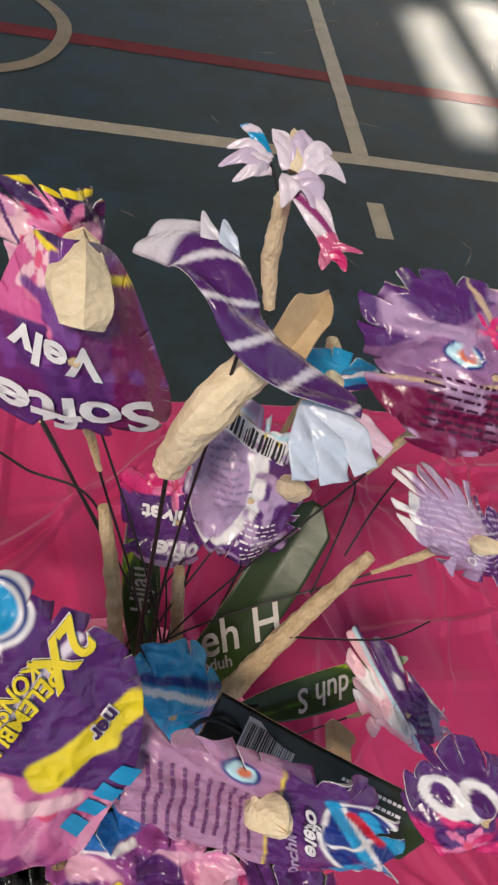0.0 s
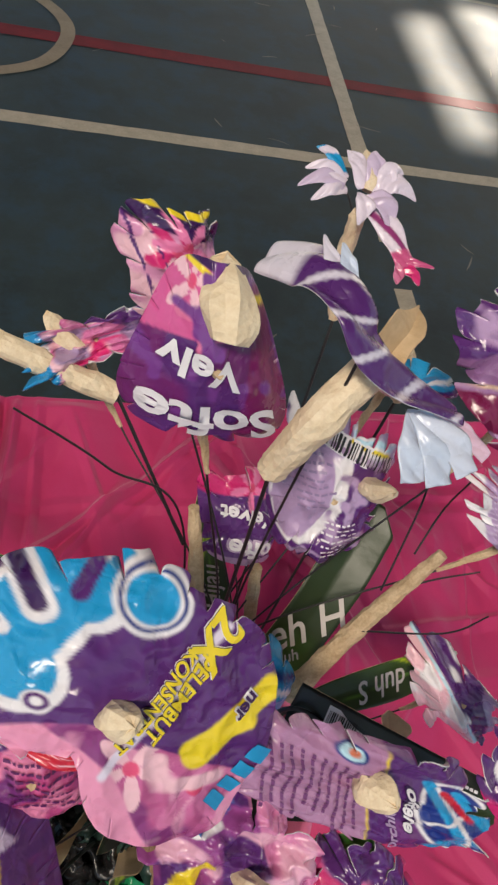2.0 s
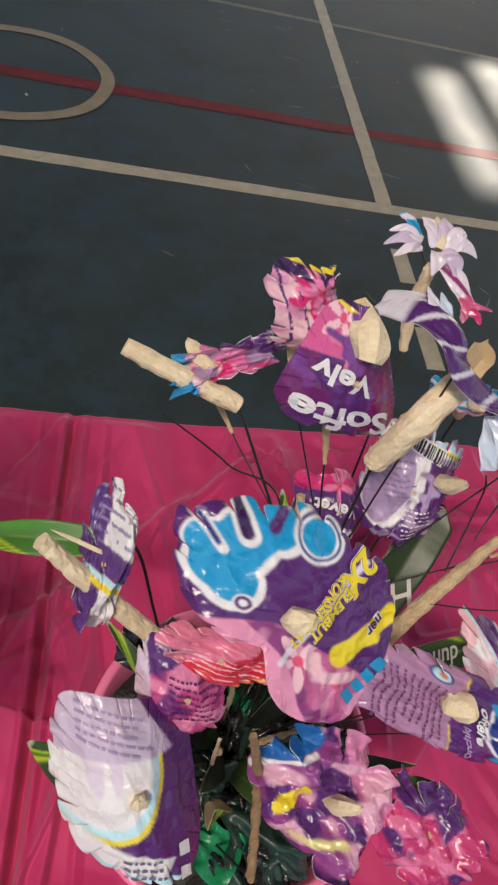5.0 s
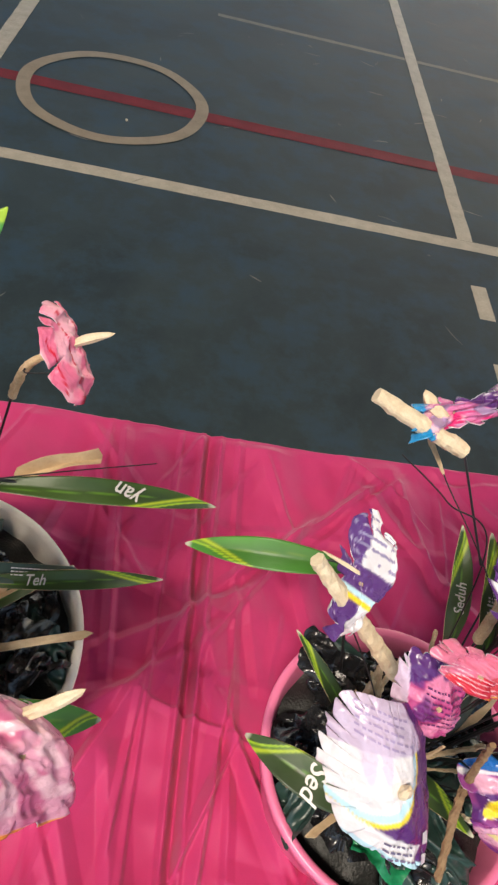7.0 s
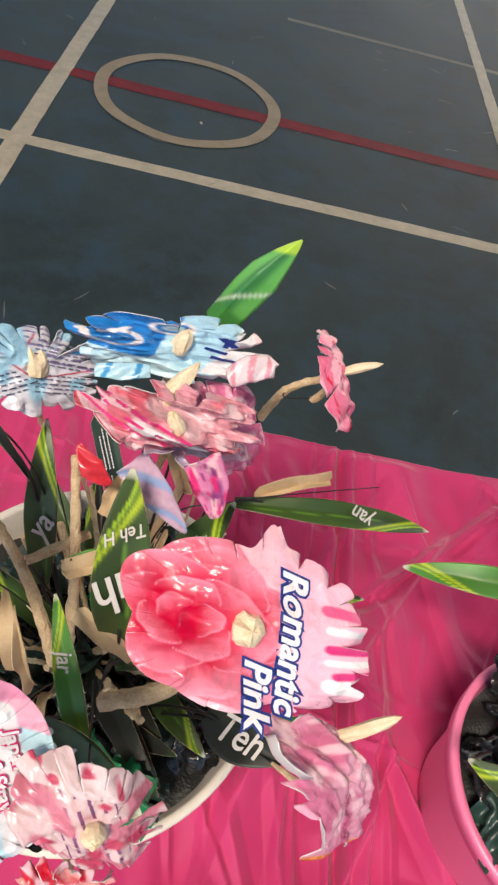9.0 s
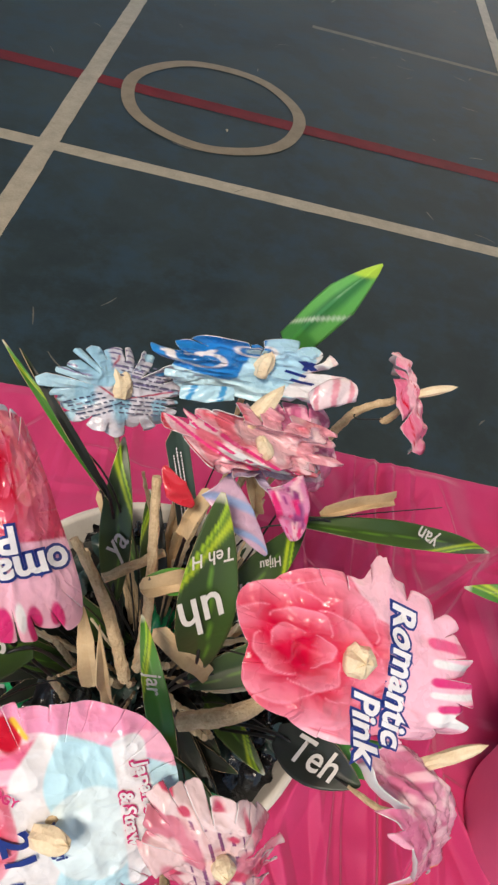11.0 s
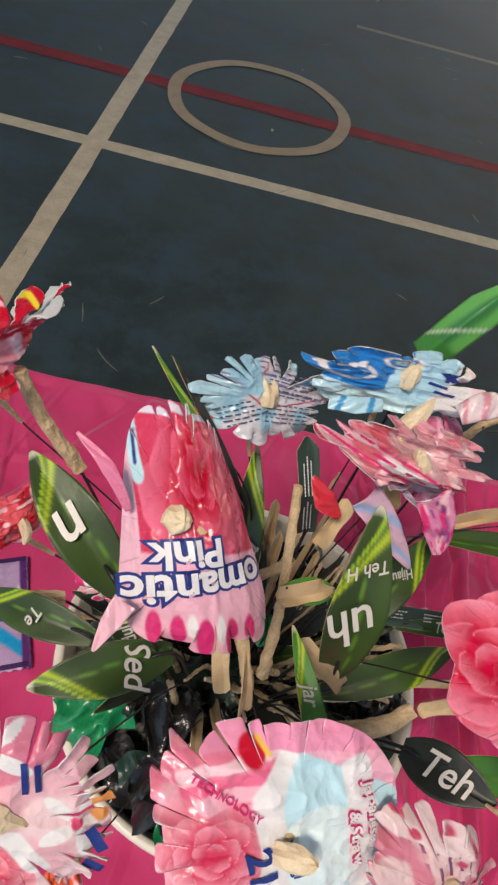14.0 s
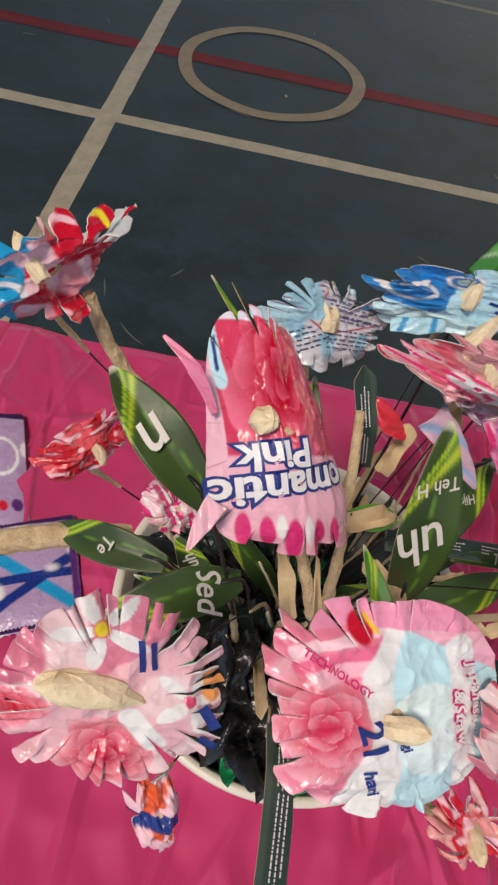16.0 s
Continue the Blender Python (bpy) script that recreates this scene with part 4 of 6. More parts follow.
strips("purple and white striped sachet strip flower, twisted", (-0.07, 0.10, 0.89), GA,
       [([(-0.078, 0.204, 1.307), (-0.064, 0.189, 1.316), (-0.055, 0.171, 1.316), (-0.048, 0.162, 1.307), (-0.030, 0.156, 1.294), (-0.005, 0.151, 1.285)], [0.016, 0.021, 0.020, 0.018, 0.020, 0.012],
         striped(srgb(84, 42, 108), STRIP_WHITE, 5.5, 0.3, 0.16, [(-1, 0.17, STRIP_WHITE)]), dict(arch=0.4, twist=0.7)),
        ([(-0.021, 0.153, 1.285), (-0.024, 0.140, 1.280), (-0.023, 0.130, 1.272)], [0.008, 0.012, 0.010], plain(ICE)),
        ([(-0.021, 0.153, 1.286), (-0.016, 0.140, 1.281), (-0.013, 0.129, 1.272)], [0.008, 0.012, 0.011], plain(ICE)),
        ([(-0.020, 0.153, 1.287), (-0.008, 0.141, 1.282), (-0.002, 0.132, 1.275)], [0.008, 0.012, 0.009], plain(srgb(206, 214, 232))),
        ([(-0.018, 0.153, 1.287), (-0.003, 0.145, 1.283), (0.007, 0.138, 1.278)], [0.006, 0.008, 0.005], plain(srgb(220, 186, 206))),
        ([(-0.057, 0.184, 1.318), (-0.060, 0.191, 1.322), (-0.062, 0.199, 1.325)], [0.008, 0.006, 0.0006], plain(STRIP_WHITE)),
        ([(-0.053, 0.182, 1.318), (-0.054, 0.190, 1.322), (-0.055, 0.197, 1.324)], [0.008, 0.006, 0.0006], plain(ICE))])
STAR_LILAC, STAR_PALE = srgb(206, 188, 216), srgb(228, 216, 232)
strips("small pale lilac star-cut paper flower on taped stem", (-0.010, 0.297, 1.262), GA,
       [([(-0.018, 0.311, 1.274), (-0.030, 0.313, 1.277), (-0.043, 0.310, 1.272)], [0.006, 0.009, 0.0008], plain(STAR_LILAC)),
        ([(-0.018, 0.312, 1.275), (-0.028, 0.318, 1.280), (-0.039, 0.319, 1.277)], [0.006, 0.008, 0.0008], plain(STAR_PALE)),
        ([(-0.017, 0.310, 1.273), (-0.026, 0.307, 1.274), (-0.036, 0.303, 1.269)], [0.006, 0.008, 0.0008], plain(STAR_PALE)),
        ([(-0.018, 0.314, 1.276), (-0.026, 0.325, 1.283), (-0.032, 0.332, 1.282)], [0.006, 0.008, 0.001], striped(STAR_PALE, CYAN, 1.6, 0.1, 0.5)),
        ([(-0.008, 0.309, 1.275), (-0.012, 0.320, 1.283), (-0.016, 0.329, 1.284)], [0.008, 0.011, 0.0008], plain(STAR_PALE)),
        ([(-0.004, 0.309, 1.276), (-0.002, 0.320, 1.284), (-0.001, 0.328, 1.286)], [0.008, 0.011, 0.0008], plain(STAR_LILAC)),
        ([(-0.003, 0.308, 1.275), (0.006, 0.315, 1.283), (0.014, 0.317, 1.282)], [0.008, 0.011, 0.0008], plain(STAR_PALE)),
        ([(-0.003, 0.307, 1.274), (0.009, 0.309, 1.280), (0.021, 0.304, 1.275)], [0.008, 0.012, 0.0008], plain(STAR_PALE)),
        ([(-0.004, 0.305, 1.273), (0.002, 0.297, 1.275), (0.005, 0.286, 1.267)], [0.010, 0.014, 0.0008], plain(STAR_LILAC)),
        ([(-0.007, 0.305, 1.273), (-0.009, 0.297, 1.274), (-0.012, 0.289, 1.267)], [0.010, 0.012, 0.0008], plain(STAR_PALE)),
        ([(-0.005, 0.304, 1.272), (0.006, 0.284, 1.266), (0.013, 0.266, 1.259)], [0.016, 0.013, 0.009], striped(STAR_PALE, srgb(150, 60, 120), 1.0, 0.5, 0.3, [(0.7, 2, srgb(206, 90, 140))])),
        ([(0.010, 0.272, 1.261), (0.018, 0.268, 1.263), (0.027, 0.266, 1.263)], [0.006, 0.004, 0.0006], plain(srgb(206, 90, 140))),
        ([(0.012, 0.268, 1.260), (0.016, 0.262, 1.260), (0.018, 0.257, 1.258)], [0.007, 0.006, 0.001], plain(HOT)),
        ([(0.010, 0.268, 1.260), (0.008, 0.263, 1.258), (0.007, 0.259, 1.256)], [0.007, 0.006, 0.001], plain(srgb(206, 110, 150)))],
       [((-0.004, 0.312, 1.276), (0.002, 0.326, 1.292), 0.0045)])
flower("pale purple and lilac sachet flower with fine print", POT_A, (0.049, 0.167, 1.290), (0.087, 0.175, 1.280), (0.038, 0.186, 1.320),
       layers(srgb(150, 104, 152), ("half", srgb(122, 24, 74), -86, 0.20), ("band", srgb(214, 180, 150), 94, -0.12, 0.05), ("half", PURPLE, 118, 0.55), ("band", srgb(206, 176, 150), 30, 0.42, 0.06), ("disc", NAVY, -0.25, 0.18, 0.15), ("disc", SKY, -0.25, 0.18, 0.12), ("disc", srgb(226, 120, 80), -0.22, 0.17, 0.075), ("orchid", HOT, 0.1, 0.45, 0.2, 0.4), ("blotch", srgb(186, 150, 190), 5, 0.7, 6)), GA,
       cup=-0.22, wave=0.08, roll=0.3, taper=-0.06, square=0.35, cuts=22, slit=0.86, ragged=0.05, curl=0.04, res=(80, 12), seed=15, bud=0.015, bud_len=0.03, bud_at=(0.55, 0.12), words=[("print", (-0.05, -0.5), -8, 1.25, 7, 0.10, srgb(70, 20, 60)), ("print", (0.3, 0.12), -5, 0.4, 2, 0.09, PURPLE)])
flower("purple orchid print sachet flower with white fringe", POT_A, (0.077, 0.141, 1.205), (0.112, 0.137, 1.195), (0.061, 0.158, 1.230),
       layers(LILAC, ("half", PURPLE, -15, 0.2), ("half", DEEP_PURPLE, -15, 0.7), ("lines", srgb(206, 186, 214), 100, 0.1, 0.25, -0.6, 0.6, 4), ("half", WHITE, 165, 0.72)), GA,
       cup=-0.3, wave=0.06, cuts=24, slit=0.6, ragged=0.1, curl=0.15, seed=16, bud=0.01, words=[("Orchid", (-0.02, -0.2), 65, 0.24, WHITE)])
flower("small purple sachet flower with white lettering", POT_A, (-0.055, 0.178, 1.150), (-0.030, 0.182, 1.145), (-0.057, 0.198, 1.170),
       layers(PURPLE, ("half", HOT, 90, 0.5), ("orchid", PINK, 0.0, 0.65, 0.5, 0.4), ("half", LILAC, -90, 0.82)), GA, cup=-0.3, wave=0.08, roll=0.3, square=0.4, cuts=14, slit=0.75, seed=17, bud=0,
       words=[("Velvet", (-0.1, 0.1), 170, 0.42, WHITE), ("ofte", (0.0, -0.58), 175, 0.5, WHITE, LILAC)])
flower("silvery white and purple sachet flower with barcode", POT_A, (-0.027, 0.158, 1.205), (0.003, 0.149, 1.195), (-0.020, 0.175, 1.240),
       layers(PURPLE, ("disc", WHITE, -0.45, 0.05, 0.62, 1.4), ("disc", LILAC, -0.5, -0.1, 0.45, 1.5), ("half", WHITE, 90, 0.62), ("band", SKY, 90, 0.9, 0.08), ("band", YELLOW, 90, 0.8, 0.05), ("half", PURPLE, -20, 0.55), ("blotch", LILAC, 6, 0.66, 5)), GA,
       cup=-0.25, wave=0.07, roll=0.35, square=0.4, cuts=24, slit=0.72, curl=0.05, seed=18, bud=0.013, bud_len=0.03, bud_at=(0.45, 0.35), words=[("code", (0.0, 0.7), 0, 1.3, 0.22), ("print", (0.35, -0.5), 20, 0.6, 7, 0.08, WHITE), ("print", (-0.4, 0.1), 25, 0.5, 9, 0.09, srgb(150, 130, 170))])
flower("large purple sachet flower with yellow and cyan print", POT_A, (-0.125, 0.058, 1.258), (-0.076, 0.058, 1.245), (-0.126, 0.090, 1.290),
       layers(PURPLE, ("blotch", srgb(104, 54, 130), 3, 0.6, 8), ("half", srgb(196, 96, 150), 250, 0.16), ("blotch", srgb(140, 60, 126), 4.0, 0.45, 3), ("blotch", srgb(226, 150, 186), 6.0, 0.62, 13), ("orchid", PALE, 0.02, -0.42, 0.3, 0.3), ("orchid", srgb(216, 120, 170), 0.45, -0.62, 0.36, 1.1), ("blotch", PALE, 5.2, 0.74, 5), ("half", PURPLE, 64, -0.16), ("half", PURPLE, 0, 0.96),
              ("wavy", srgb(232, 150, 186), 215, 0.40, 0.06), ("half", PURPLE, 98, -0.02),
              ("seg", WHITE, -0.72, 0.36, -0.30, 0.92, 0.60), ("seg", WHITE, -0.62, 0.24, -0.74, 0.50, 0.55), ("seg", WHITE, 0.0, 0.92, -0.2, 0.70, 0.36), ("seg", CYAN, -0.72, 0.37, -0.34, 0.88, 0.48), ("seg", CYAN, -0.62, 0.26, -0.78, 0.52, 0.42), ("seg", CYAN, -0.02, 0.92, -0.22, 0.70, 0.22),
              ("seg", WHITE, -0.62, 0.98, -0.50, 0.66, 0.20), ("seg", DEEP_PURPLE, -0.64, 1.0, -0.51, 0.68, 0.11), ("seg", WHITE, -0.90, 0.76, -0.70, 0.50, 0.10), ("seg", NAVY, -0.92, 0.78, -0.73, 0.54, 0.05), ("seg", PURPLE, -0.18, 1.0, -0.28, 0.78, 0.12),
              ("disc", WHITE, 0.14, 0.76, 0.25), ("disc", NAVY, 0.14, 0.76, 0.215), ("disc", WHITE, 0.14, 0.76, 0.19), ("disc", CYAN, 0.14, 0.76, 0.165), ("disc", WHITE, -0.52, 0.06, 0.09), ("disc", PURPLE, -0.52, 0.06, 0.068), ("disc", WHITE, -0.52, 0.06, 0.035),
              ("seg", srgb(226, 216, 236), 0.62, 0.62, -0.16, -0.44, 0.06), ("seg", YELLOW, 0.98, 0.14, 0.44, -0.36, 0.20), ("seg", YELLOW, 0.80, -0.12, 0.40, -0.30, 0.16)), GA,
       cup=-0.10, wave=0.05, square=0.08, cuts=26, slit=0.88, ragged=0.03, curl=0.03, frill=lambda th: 0.5 - np.cos(th - 5.4), seed=19, bud=0.013, bud_len=0.014, bud_at=(-0.1, 0.0), res=(110, 16),
       shape=lambda th: 1.02 + 0.16 * np.exp(-((th % 6.2832 - 2.45) / 0.35) ** 2) - 0.58 * np.exp(-((th % 6.2832 - 3.95) / 0.52) ** 2) + 0.12 * np.exp(-((th % 6.2832 - 5.2) / 0.25) ** 2) - 0.10 * np.exp(-((th % 6.2832 - 1.0) / 0.3) ** 2),
       words=[("2X", (0.54, 0.54), 233, 0.34, YELLOW, DEEP_PURPLE, WHITE), ("PELEMBUT", (0.30, 0.12), 233, 0.155, YELLOW, DEEP_PURPLE, WHITE), ("KONSENTRAT", (0.15, 0.10), 233, 0.135, YELLOW, DEEP_PURPLE, WHITE),
              ("ner", (0.78, 0.02), 233, 0.17, DEEP_PURPLE, WHITE), ("bar", 0.96, -0.36, 0.88, -0.48, 0.17, CYAN), ("bar", 0.85, -0.51, 0.78, -0.60, 0.17, CYAN), ("bar", 0.75, -0.63, 0.68, -0.71, 0.17, CYAN), ("bar", 0.65, -0.74, 0.57, -0.81, 0.16, CYAN)])
MAUVE = srgb(176, 128, 166)
flower("pale purple sachet flower with text, star and gold knot", POT_A, (-0.030, 0.035, 1.195), (0.026, 0.024, 1.175), (-0.036, 0.053, 1.215),
       layers(MAUVE, ("blotch", srgb(190, 146, 180), 4, 0.6, 4), ("half", PURPLE, -8, 0.06), ("band", YELLOW, -8, 0.05, 0.02), ("blotch", srgb(110, 50, 120), 4, 0.66, 7), ("half", MAUVE, 172, -0.04), ("disc", WHITE, 0.72, -0.12, 0.36, 1.9), ("disc", NAVY, 0.72, -0.12, 0.32, 1.9), ("seg", CYAN, 0.52, -0.75, 0.92, -0.30, 0.16), ("seg", CYAN, 0.52, 0.45, 0.80, -0.6, 0.13), ("seg", WHITE, 0.60, 0.40, 0.86, -0.55, 0.05), ("seg", WHITE, 0.45, -0.2, 0.95, 0.1, 0.05), ("seg", RED, 0.66, 0.3, 0.84, 0.0, 0.10), ("seg", CYAN, 0.78, 0.34, 0.98, -0.1, 0.12), ("disc", NAVY, -0.12, 0.72, 0.13), ("disc", SKY, -0.12, 0.72, 0.10), ("disc", srgb(226, 120, 80), -0.10, 0.72, 0.05)), GA,
       cup=-0.12, wave=0.06, square=0.4, cuts=26, slit=0.82, ragged=0.06, curl=0.06, seed=20, bud=0.016, bud_len=0.016, bud_at=(-0.02, 0.25), res=(80, 12),
       words=[("print", (-0.48, -0.12), -96, 1.3, 10, 0.075, srgb(120, 66, 120)), ("Orchid", (0.16, -0.55), 84, 0.24, LILAC), ("oftere", (0.32, -0.05), -94, 0.34, WHITE, DEEP_PURPLE)])
flower("purple and beige sachet flower with clear fringe", POT_A, (0.084, 0.089, 1.080), (0.120, 0.080, 1.070), (0.069, 0.112, 1.110),
       layers(PURPLE, ("half", PALE, 200, 0.1), ("band", SKY, 200, 0.15, 0.08), ("half", LILAC, 0, 0.45), ("blotch", WHITE, 4, 0.66, 3)), GA, cup=-0.3, wave=0.12, roll=0.2, cuts=14, slit=0.6, curl=0.2, ragged=0.15, seed=21, bud=0)
flower("purple sachet flower with rounded white shapes", POT_A, (0.076, 0.034, 1.150), (0.113, 0.031, 1.140), (0.070, 0.056, 1.175),
       layers(PURPLE, ("blotch", HOT, 2.5, 0.5, 5), ("half", PURPLE, 90, 0.0), ("ring", WHITE, -0.05, 0.25, 0.22, 0.13), ("ring", WHITE, -0.5, 0.22, 0.2, 0.14), ("orchid", PINK, -0.2, -0.5, 0.4, 0.1)), GA, cup=-0.25, wave=0.07, cuts=18, slit=0.78, curl=0.08, seed=22, bud=0)
ORCHID_PINK = lambda seed: (lambda s0, w0: layers(srgb(216, 130, 176), ("blotch", PALE, 3, 0.55, seed), ("blotch", srgb(150, 60, 130), 3.5, 0.66, seed + 3), ("blotch", HOT, 4, 0.68, seed + 5))(s0 * 2, w0))
flower("pink and purple sachet flower with blue corner", POT_A, (-0.140, 0.236, 1.224), (-0.100, 0.252, 1.230), (-0.144, 0.247, 1.236),
       layers(srgb(214, 120, 170), ("blotch", PALE, 3, 0.55, 3), ("blotch", HOT, 4, 0.6, 2), ("half", PURPLE, 40, 0.35), ("blotch", LILAC, 5, 0.68, 6), ("half", srgb(24, 140, 200), 185, 0.62), ("ring", WHITE, -0.8, 0.1, 0.22, 0.07)), GA,
       cup=-0.35, wave=0.18, square=0.3, cuts=14, slit=0.5, ragged=0.16, curl=0.20, gap=0.15, point=0.25, seed=23, bud=0.012, bud_len=0.026, bud_dir=(-1.0, 0.5, 0.5), bud_at=(-0.3, 0.1), res=(60, 10), shape=lambda th: 0.9 + 0.2 * np.abs(np.cos(th)))
flower("folded white and purple sachet flower with rainbow stripe", POT_A, (-0.204, 0.117, 1.176), (-0.188, 0.113, 1.166), (-0.195, 0.154, 1.208),
       layers(WHITE, ("half", srgb(96, 60, 128), 190, 0.15), ("lines", srgb(150, 140, 176), 90, 0.13, 0.3, 0.1, 0.9, 3), ("band", srgb(96, 60, 128), 90, 0.05, 0.3), ("band", SKY, 90, -0.14, 0.07), ("band", YELLOW, 90, -0.22, 0.07), ("half", srgb(96, 60, 128), 215, 0.55)), GA,
       cup=-0.5, wave=0.22, roll=0.5, square=0.4, cuts=12, slit=0.62, curl=0.14, ragged=0.12, gap=0.16, seed=24, bud=0.013, bud_len=0.028, bud_dir=(-1.0, 0.3, 0.35), bud_at=(-0.2, 0.1), res=(60, 10), shape=lambda th: 1.0 - 0.25 * np.abs(np.cos(th)))
flower("glossy white and purple sachet flower shaped like a cup", POT_A, (-0.181, 0.011, 1.140), (-0.142, 0.009, 1.128), (-0.191, 0.048, 1.172),
       layers(PURPLE, ("disc", YELLOW, -0.65, 0.5, 1.08), ("disc", SKY, -0.65, 0.5, 1.02), ("disc", WHITE, -0.65, 0.5, 0.92), ("disc", srgb(222, 206, 226), -0.5, 0.42, 0.12, 4.0), ("disc", srgb(222, 206, 226), -0.25, 0.4, 0.09, 4.0), ("half", srgb(205, 186, 212), 97, 0.40), ("half", PURPLE, 40, 0.80), ("half", WHITE, -98, 0.62), ("half", PURPLE, -30, 0.72), ("half", SKY, -95, 0.9)), GA,
       cup=-0.2, wave=0.05, roll=0.35, square=0.35, cuts=30, slit=0.74, ragged=0.05, curl=0.05, seed=25, bud=0.010, bud_len=0.012, res=(52, 8), frill=lambda th: -1.6 * np.cos(th - 0.5) + 0.2, words=[("print", (0.0, -0.85), 0, 0.6, 3, 0.1, srgb(120, 110, 140)), ("bar", 0.5, -0.62, 0.68, -0.62, 0.16, WHITE), ("bar", 0.5, -0.92, 0.68, -0.92, 0.16, WHITE), ("print", (-0.2, 0.62), -5, 0.9, 5, 0.09, srgb(170, 150, 190))])
flower("pink sachet flower with red lattice print", POT_A, (-0.158, 0.051, 1.160), (-0.131, 0.048, 1.150), (-0.157, 0.067, 1.185),
       layers(srgb(190, 74, 132), ("blotch", srgb(226, 130, 170), 3, 0.58, 8), ("blotch", srgb(120, 50, 120), 3, 0.66, 3), ("half", PURPLE, 130, 0.62), ("half", srgb(214, 190, 214), 190, 0.72)), GA, cup=-0.3, wave=0.09, roll=0.3, square=0.5, cuts=18, slit=0.84, ragged=0.06, curl=0.08, seed=26, bud=0, res=(60, 10), words=[("print", (0.2, -0.1), 8, 1.1, 7, 0.14, srgb(96, 30, 90))])
flower("purple sachet flower with yellow words on dark bands", POT_A, (-0.060, 0.011, 1.085), (-0.011, 0.008, 1.075), (-0.060, 0.047, 1.110),
       layers(PURPLE, ("blotch", srgb(150, 70, 140), 3, 0.5, 5), ("half", srgb(214, 130, 176), 15, 0.30), ("blotch", srgb(226, 170, 196), 4, 0.7, 5), ("seg", srgb(24, 100, 176), -0.9, 0.5, -0.3, 0.85, 0.35), ("seg", WHITE, -0.95, 0.25, -0.25, 0.62, 0.06), ("seg", YELLOW, -0.75, -0.15, -0.35, 0.1, 0.16), ("seg", srgb(226, 216, 150), -0.6, -0.6, 0.1, -0.45, 0.10), ("half", DEEP_PURPLE, -60, 0.75)), GA, cup=-0.28, wave=0.16, cuts=16, slit=0.66, curl=0.16, ragged=0.1, gap=0.12, res=(64, 11), seed=27, bud=0.012, bud_len=0.03)
flower("crinkled bright pink sachet flower", POT_A, (0.007, -0.002, 1.060), (0.046, -0.002, 1.055), (-0.000, 0.026, 1.085),
       layers(srgb(200, 60, 118), ("blotch", srgb(226, 120, 164), 5, 0.56, 5), ("blotch", PURPLE, 3, 0.68, 9)), GA, cup=-0.25, wave=0.15, cuts=16, slit=0.6, curl=0.12, seed=28, bud=0)
flower("blue and white arrow print sachet flower", POT_A, (0.011, 0.211, 1.235), (0.041, 0.208, 1.230), (0.010, 0.211, 1.250),
       layers(CYAN, ("band", WHITE, -50, 0.05, 0.12), ("band", WHITE, -120, 0.3, 0.1), ("half", NAVY, -40, 0.4), ("half", PURPLE, -20, 0.65), ("half", PALE, -95, 0.5)), GA, cup=-0.2, wave=0.08, cuts=10, slit=0.75, seed=29, bud=0.009, bud_len=0.02)
flower("glossy blue sachet flower with white band", POT_A, (-0.055, 0.088, 1.112), (-0.025, 0.094, 1.102), (-0.057, 0.110, 1.146),
       layers(CYAN, ("band", NAVY, 80, 0.5, 0.12), ("band", WHITE, 75, 0.32, 0.1), ("half", NAVY, -150, 0.55), ("half", PURPLE, 180, 0.75)), GA, cup=-0.2, wave=0.08, cuts=10, slit=0.78, seed=30, bud=0)
flower("small red and pink sachet flower with print lines", POT_A, (-0.145, 0.062, 1.190), (-0.113, 0.062, 1.180), (-0.155, 0.072, 1.205),
       layers(srgb(222, 120, 150), ("half", srgb(206, 44, 66), -60, 0.0), ("lines", PALE, 80, 0.18, 0.2, -0.8, 0.1, 3), ("band", srgb(226, 180, 60), -70, 0.8, 0.07)), GA, cup=-0.25, wave=0.1, cuts=12, slit=0.7, seed=31, bud=0)

leaf("glossy green carton leaf with a pale tip", POT_A, (-0.188, 0.178, 1.090), (-0.314, 0.197, 1.062), 0.025, LA, "bright", seed=1)
leaf("dark green tea carton leaf with lime band", POT_A, (-0.162, 0.018, 1.020), (-0.249, 0.067, 1.013), 0.028, LA, words=[("Sed", 0.4, 0.6, 95)], seed=2)
leaf("upright dark green tea carton leaf with lettering", POT_A, (-0.064, 0.158, 1.000), (-0.071, 0.241, 1.080), 0.022, LA, words=[("Seduh", 0.45, 0.5)], seed=3)
leaf("black and green tea carton leaf with white lettering", POT_A, (-0.037, 0.116, 1.060), (0.024, 0.190, 1.150), 0.032, LA, "plain", words=[("eh H", 0.36, 0.72, -38), ("Seduh", 0.16, 0.28, -38)], seed=4, blunt=True)
leaf("dark green tea carton leaf with white lettering", POT_A, (-0.014, 0.100, 1.055), (0.103, 0.130, 1.055), 0.024, LA, words=[("duh S", 0.45, 0.62, 180), ("Teh", 0.72, 0.28, 180)], seed=5)
leaf("black carton leaf with barcode label", POT_A, (-0.040, 0.083, 1.130), (0.062, 0.029, 1.120), 0.028, LA, "dark", seed=6, blunt=True, words=[("#code", 0.25, 1.0), ("#print", 0.7, 1.5)])
leaf("narrow upright dark green carton leaf with lettering", POT_A, (-0.067, 0.128, 1.060), (-0.077, 0.203, 1.130), 0.020, LA, words=[("Hijau", 0.5, 0.6)], seed=7)
leaf("short green carton leaf with a lime stripe", POT_A, (-0.016, 0.027, 1.060), (0.033, 0.013, 1.050), 0.025, LA, "bright", seed=8)
leaf("olive green carton leaf with a torn end", POT_A, (-0.040, 0.032, 1.060), (-0.039, 0.003, 1.060), 0.03, LA, "bright", seed=9)

